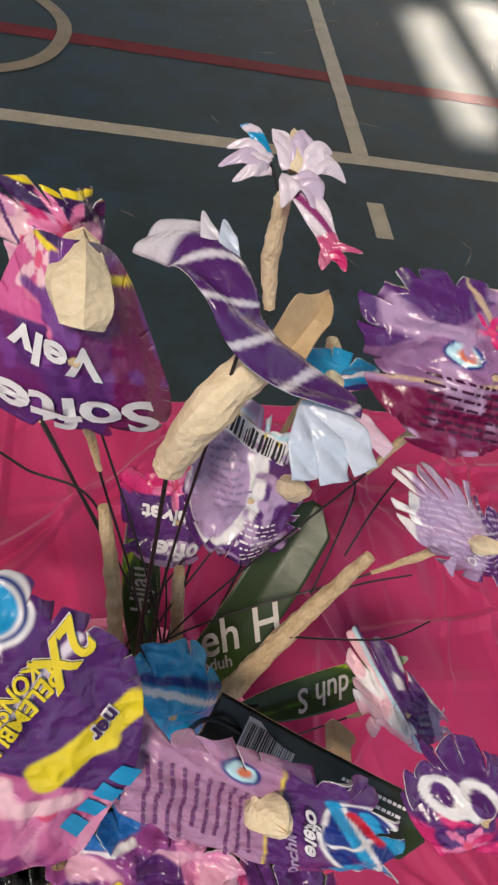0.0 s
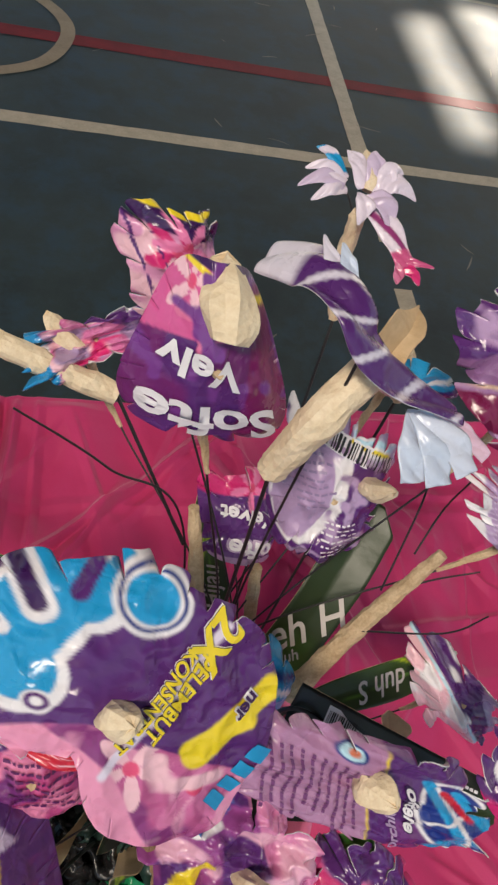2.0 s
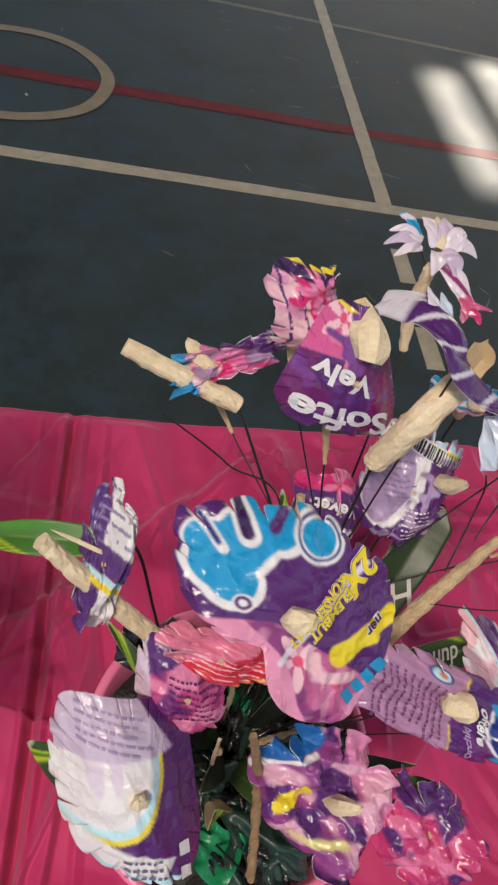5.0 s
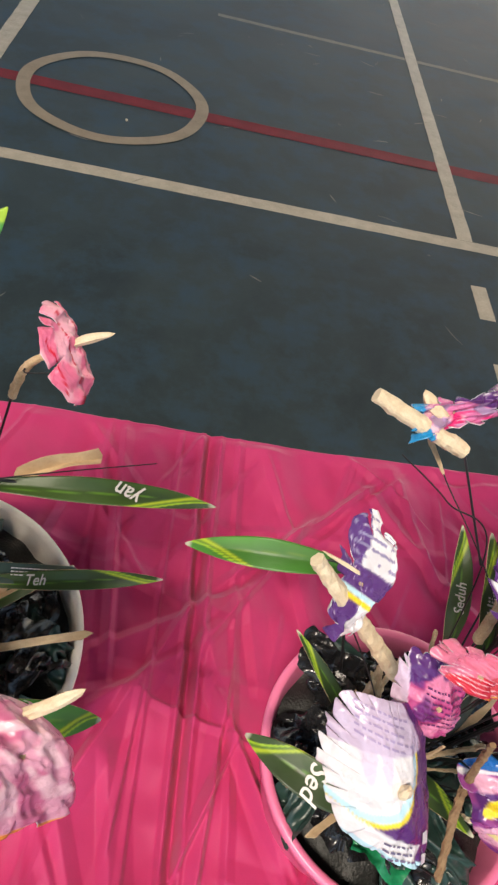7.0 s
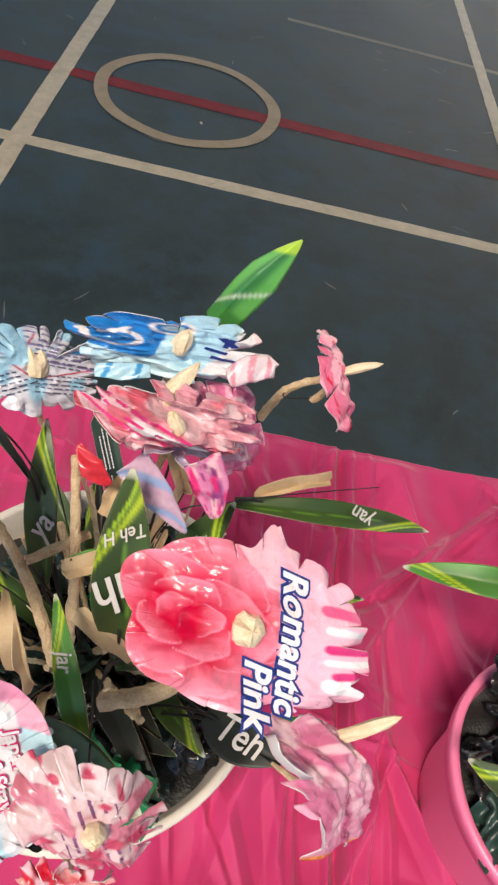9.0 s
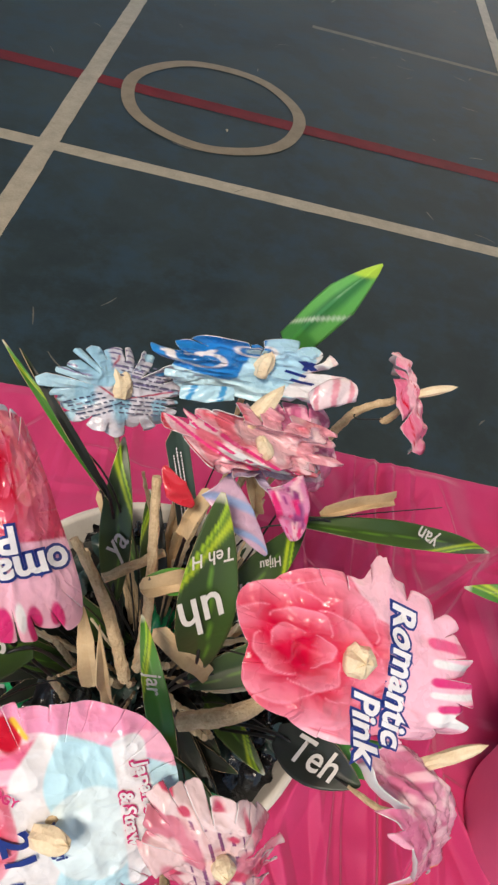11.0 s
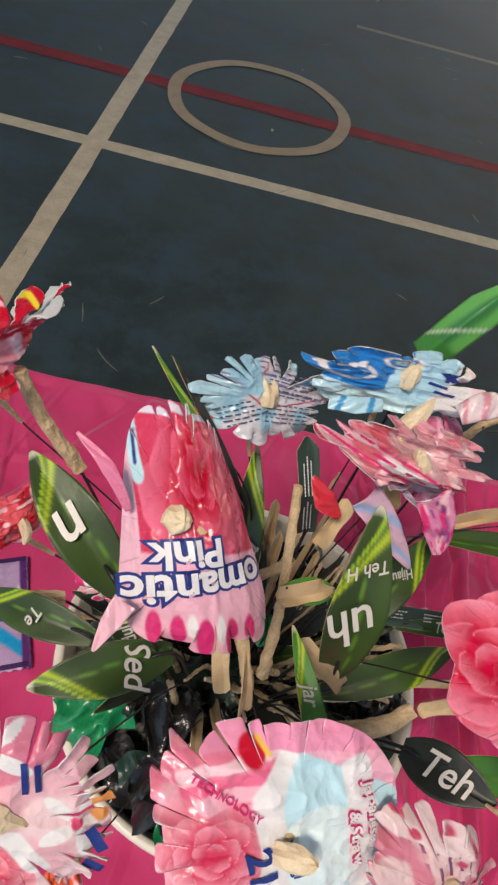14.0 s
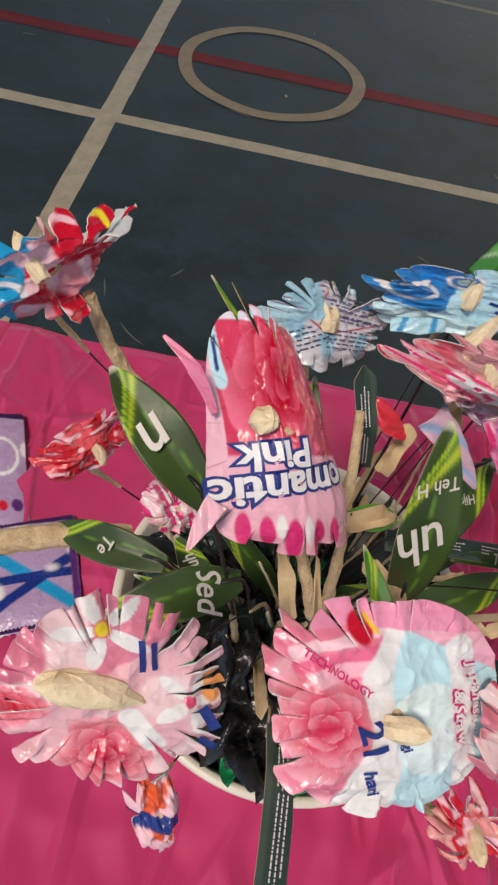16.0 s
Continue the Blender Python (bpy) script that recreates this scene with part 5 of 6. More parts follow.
# -- the cream pot: flowers cut from pink softener sachets --
flower("pink rose print sachet flower with blue lettering", POT_B, (-0.471, 0.036, 1.262), (-0.409, 0.042, 1.252), (-0.482, 0.069, 1.285),
       layers(srgb(244, 188, 204), ("rose", srgb(248, 158, 182), -0.42, 0.05, 0.92, srgb(206, 8, 60), 3), ("half", srgb(244, 184, 204), -4, 0.24), ("seg", WHITE, 0.62, -0.5, 1.0, -0.5, 0.16), ("seg", HOT, 0.66, -0.38, 0.96, -0.34, 0.09), ("seg", HOT, 0.62, -0.1, 0.94, -0.08, 0.10), ("seg", WHITE, 0.64, 0.1, 0.98, 0.08, 0.09), ("seg", srgb(232, 96, 144), 0.64, 0.3, 0.92, 0.28, 0.12), ("seg", WHITE, 0.6, -0.24, 0.98, -0.22, 0.07)), GB,
       cup=-0.12, wave=0.045, square=0.2, cuts=24, slit=0.82, ragged=0.03, curl=0.03, seed=41, bud=0.016, bud_len=0.012, res=(110, 16), shape=lambda th: 0.95 - 0.09 * (np.cos(th) < 0.3) * (1 - np.abs(np.cos(3.5 * th))) - 0.10 * np.clip(-np.cos(th), 0, 1) - 0.06 * np.abs(np.sin(th)) + 0.30 * np.exp(-((th % 6.2832 - 1.3) / 0.09) ** 2),
       frill=lambda th: 0.5 + np.cos(th), words=[("Romantic", (0.33, -0.10), -97, 0.40, WHITE, NAVY), ("Pink", (0.05, -0.66), -97, 0.40, WHITE, NAVY)])
bell = flower("bell-shaped rose print sachet flower with blue lettering", POT_B, (-0.629, 0.059, 1.280), (-0.602, 0.067, 1.275), (-0.647, 0.098, 1.310),
       layers(srgb(214, 54, 92), ("rose", srgb(240, 112, 146), 0.08, 0.42, 0.82, srgb(186, 4, 44), 5), ("half", srgb(240, 180, 202), -88, 0.20), ("half", srgb(242, 186, 206), 190, 0.80), ("seg", SKY, -0.95, 0.8, -0.8, 0.4, 0.16), ("seg", NAVY, -0.9, 0.75, -0.84, 0.5, 0.05), ("seg", NAVY, -0.7, 0.93, 0.5, 0.95, 0.04), ("band", srgb(222, 214, 232), 90, 0.95, 0.08), 
              ("disc", HOT, -0.62, -0.84, 0.09, 1.8), ("disc", HOT, -0.36, -0.86, 0.09, 1.8), ("disc", WHITE, -0.2, -0.8, 0.06, 2.0), ("disc", HOT, -0.05, -0.87, 0.10, 1.6), ("disc", WHITE, 0.14, -0.8, 0.06, 2.0), ("disc", HOT, 0.3, -0.87, 0.10, 1.6), ("disc", HOT, 0.58, -0.82, 0.08, 1.6)), GB,
       cup=-0.25, wave=0.04, taper=0.32, roll=0.35, square=0.5, cuts=24, slit=0.78, ragged=0.04, curl=0.05, gap=0.12, seed=42, bud=0.013, bud_len=0.012, bud_at=(-0.36, 0.07), res=(100, 16),
       frill=lambda th: np.abs(np.sin(th)) * 3 - 1.8, words=[("Pink", (-0.18, -0.19), 190, 0.30, WHITE, NAVY), ("omantic", (0.0, -0.43), 192, 0.33, WHITE, NAVY)])
streamer(bell, [(-0.660, 0.062, 1.277), (-0.671, 0.070, 1.292), (-0.686, 0.078, 1.300)], [0.003, 0.006, 0.0012], plain(srgb(230, 130, 166)), arch=0.2)
streamer(bell, [(-0.652, 0.030, 1.262), (-0.656, 0.022, 1.256), (-0.660, 0.012, 1.250)], [0.010, 0.008, 0.001], plain(srgb(240, 186, 206)), arch=0.2)
flower("pink and pale blue sachet flower with numbers", POT_B, (-0.577, -0.038, 1.262), (-0.533, -0.024, 1.252), (-0.589, -0.010, 1.288),
       layers(srgb(244, 186, 204), ("blotch", srgb(238, 130, 160), 3, 0.6, 6), ("rose", srgb(248, 176, 196), -0.58, -0.05, 0.46, srgb(214, 40, 84), 2), ("seg", srgb(250, 206, 220), -0.75, 0.55, 0.35, 0.85, 0.10), ("seg", srgb(236, 110, 150), -0.7, 0.42, 0.3, 0.68, 0.12), ("seg", srgb(248, 184, 204), -0.6, 0.34, 0.3, 0.52, 0.14), ("wavy", WHITE, -16, -0.26, 0.08), ("wavy", SKY, -4, 0.02, 0.07), ("disc", srgb(226, 242, 248), 0.30, -0.2, 0.35, 1.3), ("half", srgb(244, 176, 200), 62, 0.72), ("half", srgb(240, 150, 186), 85, 0.74), ("disc", RED, -0.22, 0.75, 0.10, 1.3), ("seg", srgb(236, 190, 60), -0.17, 0.86, -0.10, 0.72, 0.04), ("seg", WHITE, 0.62, 0.55, 0.66, -0.75, 0.26)), GB,
       cup=-0.14, wave=0.05, square=0.12, cuts=34, slit=0.74, ragged=0.05, curl=0.05, gap=0.10, seed=43, bud=0.010, bud_len=0.015, bud_dir=(0.6, -0.2, 0.9), bud_at=(-0.1, -0.1), res=(110, 12), frill=lambda th: 0.55 - np.cos(th - 0.3),
       words=[("21", (-0.26, -0.20), -82, 0.34, NAVY), ("hari", (-0.28, -0.60), -82, 0.16, NAVY), ("wangi", (0.02, -0.18), -82, 0.14, NAVY), ("Japanese", (0.72, 0.12), -84, 0.17, WHITE, HOT), ("& Straw", (0.57, -0.10), -84, 0.17, WHITE, HOT), ("TECHNOLOGY", (-0.45, 0.38), -35, 0.10, HOT)])
flower("round pale pink sachet flower with blossom print", POT_B, (-0.670, -0.052, 1.265), (-0.632, -0.041, 1.255), (-0.676, -0.028, 1.290),
       layers(srgb(232, 178, 192), ("half", srgb(222, 128, 156), 130, 0.22), ("blotch", srgb(240, 206, 214), 2.6, 0.58, 12), ("rose", srgb(248, 176, 190), -0.1, -0.62, 0.42, srgb(206, 40, 80), 1), ("rose", srgb(244, 160, 180), -0.82, -0.12, 0.26, srgb(206, 40, 70), 4), ("orchid", WHITE, -0.12, 0.68, 0.42, 0.5), ("disc", YELLOW, -0.12, 0.68, 0.06), ("orchid", WHITE, 0.62, -0.05, 0.36, 0.1), ("disc", srgb(232, 156, 90), 0.88, 0.10, 0.13, 1.6), ("seg", WHITE, 0.1, -0.2, 0.3, -0.5, 0.2)), GB,
       cup=-0.14, wave=0.05, cuts=34, slit=0.6, ragged=0.05, curl=0.05, gap=0.10, seed=44, bud=0.032, bud_len=0.027, bud_at=(-0.12, 0.02), bud_dir=(-1.0, -0.1, 0.7), res=(100, 12), words=[("bar", 0.18, 0.60, 0.20, 0.25, 0.05, NAVY), ("bar", 0.28, 0.58, 0.30, 0.28, 0.05, NAVY), ("bar", 0.70, -0.10, 0.82, -0.32, 0.10, NAVY), ("bar", 0.66, -0.42, 0.82, -0.52, 0.08, NAVY)])
flower("greyish pink striped sachet flower", POT_B, (-0.517, -0.040, 1.250), (-0.488, -0.037, 1.240), (-0.523, -0.025, 1.270),
       layers(srgb(220, 186, 190), ("lines", srgb(120, 66, 110), 10, 0.16, 0.3, -0.4, 0.4, 6), ("blotch", srgb(206, 120, 140), 3, 0.58, 5), ("half", srgb(228, 200, 204), 90, 0.5), ("blotch", srgb(196, 70, 100), 5, 0.74, 8)), GB, cup=-0.28, wave=0.07, cuts=20, slit=0.5, ragged=0.06, curl=0.12, gap=0.14, seed=45, bud=0.009, bud_len=0.010, res=(70, 12))
flower("pale blue and white sachet flower with fine print", POT_B, (-0.608, 0.197, 1.215), (-0.566, 0.217, 1.205), (-0.613, 0.213, 1.240),
       layers(srgb(206, 204, 216), ("half", srgb(168, 206, 224), 165, 0.40), ("lines", srgb(120, 110, 150), 75, 0.14, 0.35, 0.1, 1, 6), ("seg", srgb(170, 30, 70), -0.3, 0.1, 0.0, 0.75, 0.03), ("seg", srgb(170, 30, 70), -0.3, 0.1, -0.1, -0.12, 0.03), ("seg", srgb(170, 30, 70), 0.05, -0.15, 0.85, 0.05, 0.03), ("blotch", srgb(150, 196, 220), 4, 0.68, 4), ("seg", srgb(60, 150, 206), 0.48, 0.42, 0.62, 0.44, 0.1)), GB,
       cup=-0.20, wave=0.07, cuts=24, slit=0.55, ragged=0.10, curl=0.12, gap=0.12, point=0.05, seed=46, bud=0.017, bud_len=0.024, bud_dir=(0.0, 0.65, 1.0), res=(80, 12), words=[("print", (0.35, 0.25), -15, 0.8, 6, 0.09, srgb(100, 100, 125)), ("print", (0.35, -0.35), -8, 0.8, 5, 0.09, srgb(100, 100, 125)), ("print", (-0.35, -0.35), 30, 0.6, 5, 0.09, srgb(70, 80, 110))])
blue = flower("bright blue and pale sachet flower with dark lettering bars", POT_B, (-0.524, 0.217, 1.235), (-0.464, 0.238, 1.225), (-0.534, 0.225, 1.255),
       layers(srgb(176, 218, 238), ("half", srgb(30, 128, 204), 160, 0.20), ("ring", WHITE, -0.62, 0.25, 0.24, 0.08), ("seg", WHITE, -0.9, 0.35, -0.45, 0.55, 0.06), ("disc", WHITE, 0.0, 0.62, 0.24), ("disc", srgb(30, 128, 204), 0.0, 0.62, 0.18), ("disc", SKY, 0.0, 0.62, 0.12), ("half", WHITE, -28, 0.40), ("half", srgb(190, 226, 240), -115, 0.48), ("half", srgb(236, 206, 214), -15, 0.78)), GB,
       cup=-0.26, wave=0.09, square=0.3, cuts=18, slit=0.62, ragged=0.08, curl=0.10, gap=0.10, point=0.06, seed=47, bud=0.013, bud_len=0.016, bud_dir=(-0.1, 0.3, 1.0), res=(80, 14), words=[("bar", 0.50, 0.42, 0.62, 0.16, 0.10, NAVY), ("bar", 0.62, 0.40, 0.50, 0.14, 0.07, NAVY), ("bar", 0.30, -0.12, 0.56, -0.26, 0.08, NAVY), ("bar", 0.28, 0.10, 0.50, -0.04, 0.07, NAVY)])
streamer(blue, [(-0.492, 0.205, 1.232), (-0.480, 0.209, 1.240), (-0.468, 0.214, 1.240)], [0.012, 0.018, 0.014], striped(srgb(236, 214, 220), srgb(222, 150, 166), 3, 0.3, 0.3), arch=1.0)
streamer(blue, [(-0.540, 0.200, 1.230), (-0.556, 0.196, 1.229), (-0.572, 0.196, 1.226)], [0.008, 0.011, 0.008], striped(srgb(180, 222, 240), srgb(60, 150, 206), 2, 0.1, 0.2), arch=0.5)
part("bud", bud_mesh(Vector((-0.530, 0.180, 1.222)), Vector((1, 0, 0)), Vector((0.22, 0.42, 0.85)), 0.0052, 0.036, 77), BUD, blue, "cream twisted paper tape bud")
crinkled = flower("crinkled clear pink sachet flower with red text", POT_B, (-0.524, 0.173, 1.220), (-0.464, 0.185, 1.200), (-0.524, 0.188, 1.240),
       layers(srgb(220, 150, 164), ("blotch", srgb(206, 100, 118), 4, 0.66, 4), ("blotch", srgb(232, 190, 198), 6, 0.58, 9), ("seg", WHITE, -0.35, -0.1, 0.3, -0.4, 0.2), ("lines", HOT, 60, 0.16, 0.4, -0.5, 0.0, 7), ("half", srgb(196, 182, 210), -70, 0.66), ("half", srgb(206, 60, 80), 205, 0.86)), GB,
       cup=-0.25, wave=0.26, cuts=16, slit=0.55, ragged=0.18, curl=0.18, gap=0.12, seed=48, bud=0.013, bud_len=0.014, bud_dir=(0.05, 0.2, 1.0), res=(70, 12))
streamer(crinkled, [(-0.572, 0.155, 1.205), (-0.562, 0.146, 1.196), (-0.550, 0.142, 1.188)], [0.002, 0.015, 0.003], plain(srgb(206, 50, 66)), arch=0.15)
streamer(crinkled, [(-0.540, 0.150, 1.205), (-0.520, 0.138, 1.190), (-0.500, 0.128, 1.172)], [0.022, 0.018, 0.002], striped(srgb(206, 170, 196), srgb(150, 170, 214), 2, 0.5, 0.3), arch=0.25)
streamer(crinkled, [(-0.500, 0.160, 1.208), (-0.490, 0.150, 1.192), (-0.484, 0.140, 1.176)], [0.024, 0.022, 0.006], ORCHID_PINK(8), arch=0.25)
flower("clear pink sachet flower with white round emblems", POT_B, (-0.484, 0.207, 1.185), (-0.457, 0.218, 1.180), (-0.496, 0.226, 1.210),
       layers(srgb(216, 112, 154), ("ring", PALE, 0.35, 0.35, 0.22, 0.10), ("disc", PALE, 0.35, 0.35, 0.08), ("ring", PALE, 0.15, -0.45, 0.22, 0.10), ("disc", WHITE, 0.15, -0.45, 0.09), ("ring", PALE, -0.4, 0.1, 0.2, 0.08), ("blotch", srgb(236, 170, 194), 5, 0.62, 3)), GB, cup=-0.25, wave=0.10, square=0.3, cuts=14, slit=0.75, gap=0.12, curl=0.12, seed=49, bud=0, res=(70, 12))
flower("small pink sachet flower seen edge-on on a bent stem", POT_B, (-0.416, 0.253, 1.210), (-0.403, 0.269, 1.192), (-0.431, 0.283, 1.230),
       layers(srgb(226, 112, 146), ("blotch", srgb(240, 168, 186), 4, 0.6, 4), ("lines", RED, 20, 0.5, 0.08, -1, 1, 3)), GB, cup=-0.35, wave=0.10, cuts=8, slit=0.6, curl=0.06, seed=50, bud=0.007, bud_len=0.03, root_at=(-0.447, 0.255, 1.180), shape=lambda th: 1.0 + 0.15 * np.cos(th + 1.5))
flower("drooping pale pink sachet flower with frilled end", POT_B, (-0.394, 0.009, 1.150), (-0.367, 0.027, 1.120), (-0.422, 0.034, 1.180),
       layers(srgb(226, 156, 182), ("blotch", srgb(206, 110, 148), 2.6, 0.6, 4), ("blotch", srgb(238, 190, 204), 5, 0.66, 5), ("half", srgb(240, 150, 60), -95, 0.95)), GB, cup=-0.35, wave=0.10, square=0.4, cuts=16, slit=0.8, curl=0.10, seed=51, bud=0.010, bud_len=0.045, bud_at=(0.5, 0.5), bud_dir=(1.0, 0.35, 0.4))
flower("red, white and blue sachet flower on a tall stem", POT_B, (-0.750, 0.133, 1.275), (-0.722, 0.179, 1.270), (-0.746, 0.137, 1.300),
       layers(srgb(232, 150, 164), ("blotch", RED, 4, 0.52, 6), ("half", RED, 78, 0.10), ("seg", PALE, -0.2, 0.15, 0.9, 0.35, 0.12), ("band", YELLOW, 25, 0.72, 0.08), ("half", CYAN, 172, 0.38), ("ring", WHITE, -0.62, -0.1, 0.2, 0.08), ("half", NAVY, 160, 0.86), ("blotch", PALE, 6, 0.70, 4)), GB,
       cup=-0.25, wave=0.12, square=0.2, cuts=20, slit=0.55, ragged=0.10, curl=0.14, gap=0.12, point=0.1, seed=52, bud=0.011, bud_len=0.026, bud_dir=(-0.9, 0.4, 0.6), bud_at=(-0.25, 0.1), res=(70, 12))
flower("deep red sachet flower with small white letters", POT_B, (-0.725, 0.092, 1.190), (-0.704, 0.115, 1.185), (-0.723, 0.103, 1.205),
       layers(srgb(196, 24, 44), ("blotch", srgb(226, 90, 104), 5, 0.62, 4), ("blotch", PALE, 6, 0.76, 7), ("seg", PALE, -0.1, 0.45, 0.7, 0.55, 0.08)), GB, cup=-0.35, wave=0.12, cuts=16, slit=0.5, curl=0.10, gap=0.1, res=(60, 10), seed=53, bud=0.007, bud_len=0.03)
flower("small pink and white fringed sachet flower", POT_B, (-0.678, 0.104, 1.120), (-0.657, 0.114, 1.110), (-0.679, 0.116, 1.135),
       layers(PALE, ("blotch", HOT, 5, 0.55, 4), ("lines", WHITE, 20, 0.3, 0.3, -1, 1, 3)), GB, cup=-0.3, wave=0.1, cuts=18, slit=0.4, curl=0.18, seed=54, bud=0)
flower("narrow orange, pink and navy printed sachet flower", POT_B, (-0.650, -0.067, 1.130), (-0.639, -0.064, 1.120), (-0.652, -0.052, 1.150),
       layers(PALE, ("blotch", srgb(226, 90, 50), 4, 0.55, 4), ("band", NAVY, -80, 0.15, 0.3), ("half", PALE, -90, 0.6)), GB, cup=-0.3, wave=0.12, cuts=12, slit=0.6, curl=0.15, seed=55, bud=0)

flower("ragged clear pink and red sachet flower", POT_B, (-0.519, -0.062, 1.190), (-0.495, -0.059, 1.180), (-0.524, -0.052, 1.205),
       layers(srgb(226, 150, 150), ("blotch", RED, 4, 0.6, 4), ("blotch", PALE, 5, 0.62, 8)), GB, cup=-0.3, wave=0.15, cuts=22, slit=0.4, ragged=0.15, curl=0.16, seed=56, bud=0.01, bud_len=0.02)
leaf("rolled bright green sachet leaf with pale lettering bars", POT_B, (-0.508, 0.269, 1.215), (-0.462, 0.294, 1.280), 0.026, LB, "roll", seed=11, fold=-1.1)
leaf("narrow dark green tea carton leaf, nearly flat", POT_B, (-0.467, 0.194, 1.115), (-0.292, 0.231, 1.070), 0.020, LB, words=[("yan", 0.55, 0.75, 160)], seed=12)
leaf("broad dark green tea carton leaf with white lettering", POT_B, (-0.528, 0.075, 1.110), (-0.536, 0.131, 1.225), 0.034, LB, "tea", words=[("uh", 0.44, 0.82, 122), ("Teh H", 0.72, 0.26, 112)], seed=13)
leaf("dark green tea carton leaf with white lettering", POT_B, (-0.523, 0.101, 1.110), (-0.468, 0.181, 1.135), 0.026, LB, words=[("ns", 0.30, 0.62, 150), ("Hijau", 0.58, 0.28, 150)], seed=14)
leaf("slim bright green carton leaf standing forward", POT_B, (-0.528, -0.003, 1.130), (-0.566, 0.079, 1.165), 0.014, LB, "bright", words=[("jar", 0.62, 0.7, 175)], seed=15)
leaf("upright dark green carton leaf with white lettering", POT_B, (-0.592, 0.125, 1.070), (-0.605, 0.200, 1.165), 0.022, LB, words=[("ya", 0.4, 0.8, -30)], seed=16)
leaf("dark carton leaf with large white lettering", POT_B, (-0.462, 0.057, 1.060), (-0.412, 0.027, 1.090), 0.034, LB, "dark", words=[("Teh", 0.5, 0.6)], seed=17)
leaf("broad olive carton leaf with white lettering", POT_B, (-0.563, 0.015, 1.140), (-0.497, -0.021, 1.150), 0.030, LB, words=[("Seduh", 0.35, 0.5)], seed=18)
leaf("large dark green carton leaf with pale lettering", POT_B, (-0.656, 0.046, 1.230), (-0.712, 0.089, 1.262), 0.026, LB, words=[("n", 0.5, 0.95, 100)], seed=19)
leaf("dark green carton leaf pointing outward", POT_B, (-0.675, 0.059, 1.130), (-0.752, 0.080, 1.110), 0.024, LB, words=[("Te", 0.45, 0.4, 80)], seed=20)
leaf("green carton leaf with a yellow streak", POT_B, (-0.628, 0.068, 1.110), (-0.704, 0.027, 1.120), 0.030, LB, words=[("Sed", 0.3, 0.6, 80)], seed=21)
leaf("green carton leaf with a cut grey tip", POT_B, (-0.440, 0.046, 1.080), (-0.358, 0.060, 1.040), 0.025, LB, "bright", seed=22)
leaf("narrow dark green carton leaf with lettering", POT_B, (-0.466, 0.148, 1.050), (-0.326, 0.193, 1.000), 0.016, LB, words=[("Teh", 0.25, 0.6)], seed=23)
leaf("dark green tea carton leaf lying outward", POT_B, (-0.529, 0.071, 1.090), (-0.438, 0.118, 1.095), 0.026, LB, seed=24)
leaf("slate grey carton strip with fine white print", POT_B, (-0.522, 0.146, 1.060), (-0.390, 0.177, 1.020), 0.016, LB, "slate", seed=25, blunt=True, words=[("#print", 0.3, 1.6), ("#print", 0.7, 1.6)])
leaf("slate green upright carton strip with fine white print", POT_B, (-0.550, 0.193, 1.080), (-0.573, 0.213, 1.170), 0.016, LB, "slate", seed=26, blunt=True, words=[("#print", 0.3, 1.6), ("#print", 0.7, 1.6)])
leaf("dark green carton strip with fine white print", POT_B, (-0.599, -0.021, 1.140), (-0.603, -0.103, 1.190), 0.013, LB, "slate", seed=27, blunt=True, words=[("#print", 0.3, 1.8), ("#print", 0.7, 1.8)])
leaf("dark green carton leaf with letters half hidden", POT_B, (-0.644, 0.075, 1.060), (-0.676, 0.095, 1.100), 0.020, LB, words=[("Seduh", 0.5, 0.5)], seed=28)
leaf("thin grey-green carton spike", POT_B, (-0.604, 0.159, 1.150), (-0.670, 0.200, 1.230), 0.006, LB, "dark", seed=29)
leaf("thin olive carton spike", POT_B, (-0.613, 0.172, 1.140), (-0.684, 0.208, 1.225), 0.006, LB, "bright", seed=30)
leaf("cream paper leaf folded at its middle", POT_B, (-0.570, 0.115, 1.130), (-0.531, 0.129, 1.120), 0.018, LB, "bright", seed=31)


# -- bare stems, sticks and wires --
def stem_thing(label, points, radii, mat=KRAFT, group="", name="taped_stem", category="stem", seed=1, rough=0.22):
    """A wire pushed into the pot, wound with paper tape from its second point on."""
    if mat is WIRE:
        return tagged(part(name, tube(points, radii, name, sides=6), mat), label, category, group)
    thing = root(name, points[0], label, category, group)
    part("wire", tube(points[:2], [0.001, 0.001], "wire", sides=6), WIRE, thing, "thin dark wire")
    part("wrapping", tube(points[1:], radii[1:], "wrapping", sides=14, rough=rough * min(1, 0.0026 / max(radii)), seed=seed), mat, thing)
    return thing


SA, SB = "bare stems in the pink pot", "bare stems in the white pot"
stem_thing("thick taped stem reaching out of the pink pot", [(-0.08, 0.085, 0.90), (-0.029, 0.099, 1.090), (0.004, 0.123, 1.140), (0.032, 0.140, 1.188)], [0.005, 0.0065, 0.005, 0.003], group=SA)
stem_thing("upright taped stem with a cut end", [(-0.10, 0.09, 0.90), (-0.084, 0.130, 1.090), (-0.086, 0.142, 1.140), (-0.092, 0.166, 1.185)], [0.004, 0.0045, 0.004, 0.0028], group=SA, seed=2)
stem_thing("short upright taped stem", [(-0.09, 0.10, 0.90), (-0.050, 0.125, 1.080), (-0.054, 0.152, 1.146)], [0.004, 0.004, 0.003], group=SA, seed=3)
stem_thing("thick cream taped stick among the flowers", [(-0.08, 0.09, 0.90), (-0.067, 0.154, 1.240), (-0.056, 0.155, 1.275), (-0.036, 0.170, 1.290)], [0.004, 0.0065, 0.008, 0.0075], BUD, SA, seed=4)
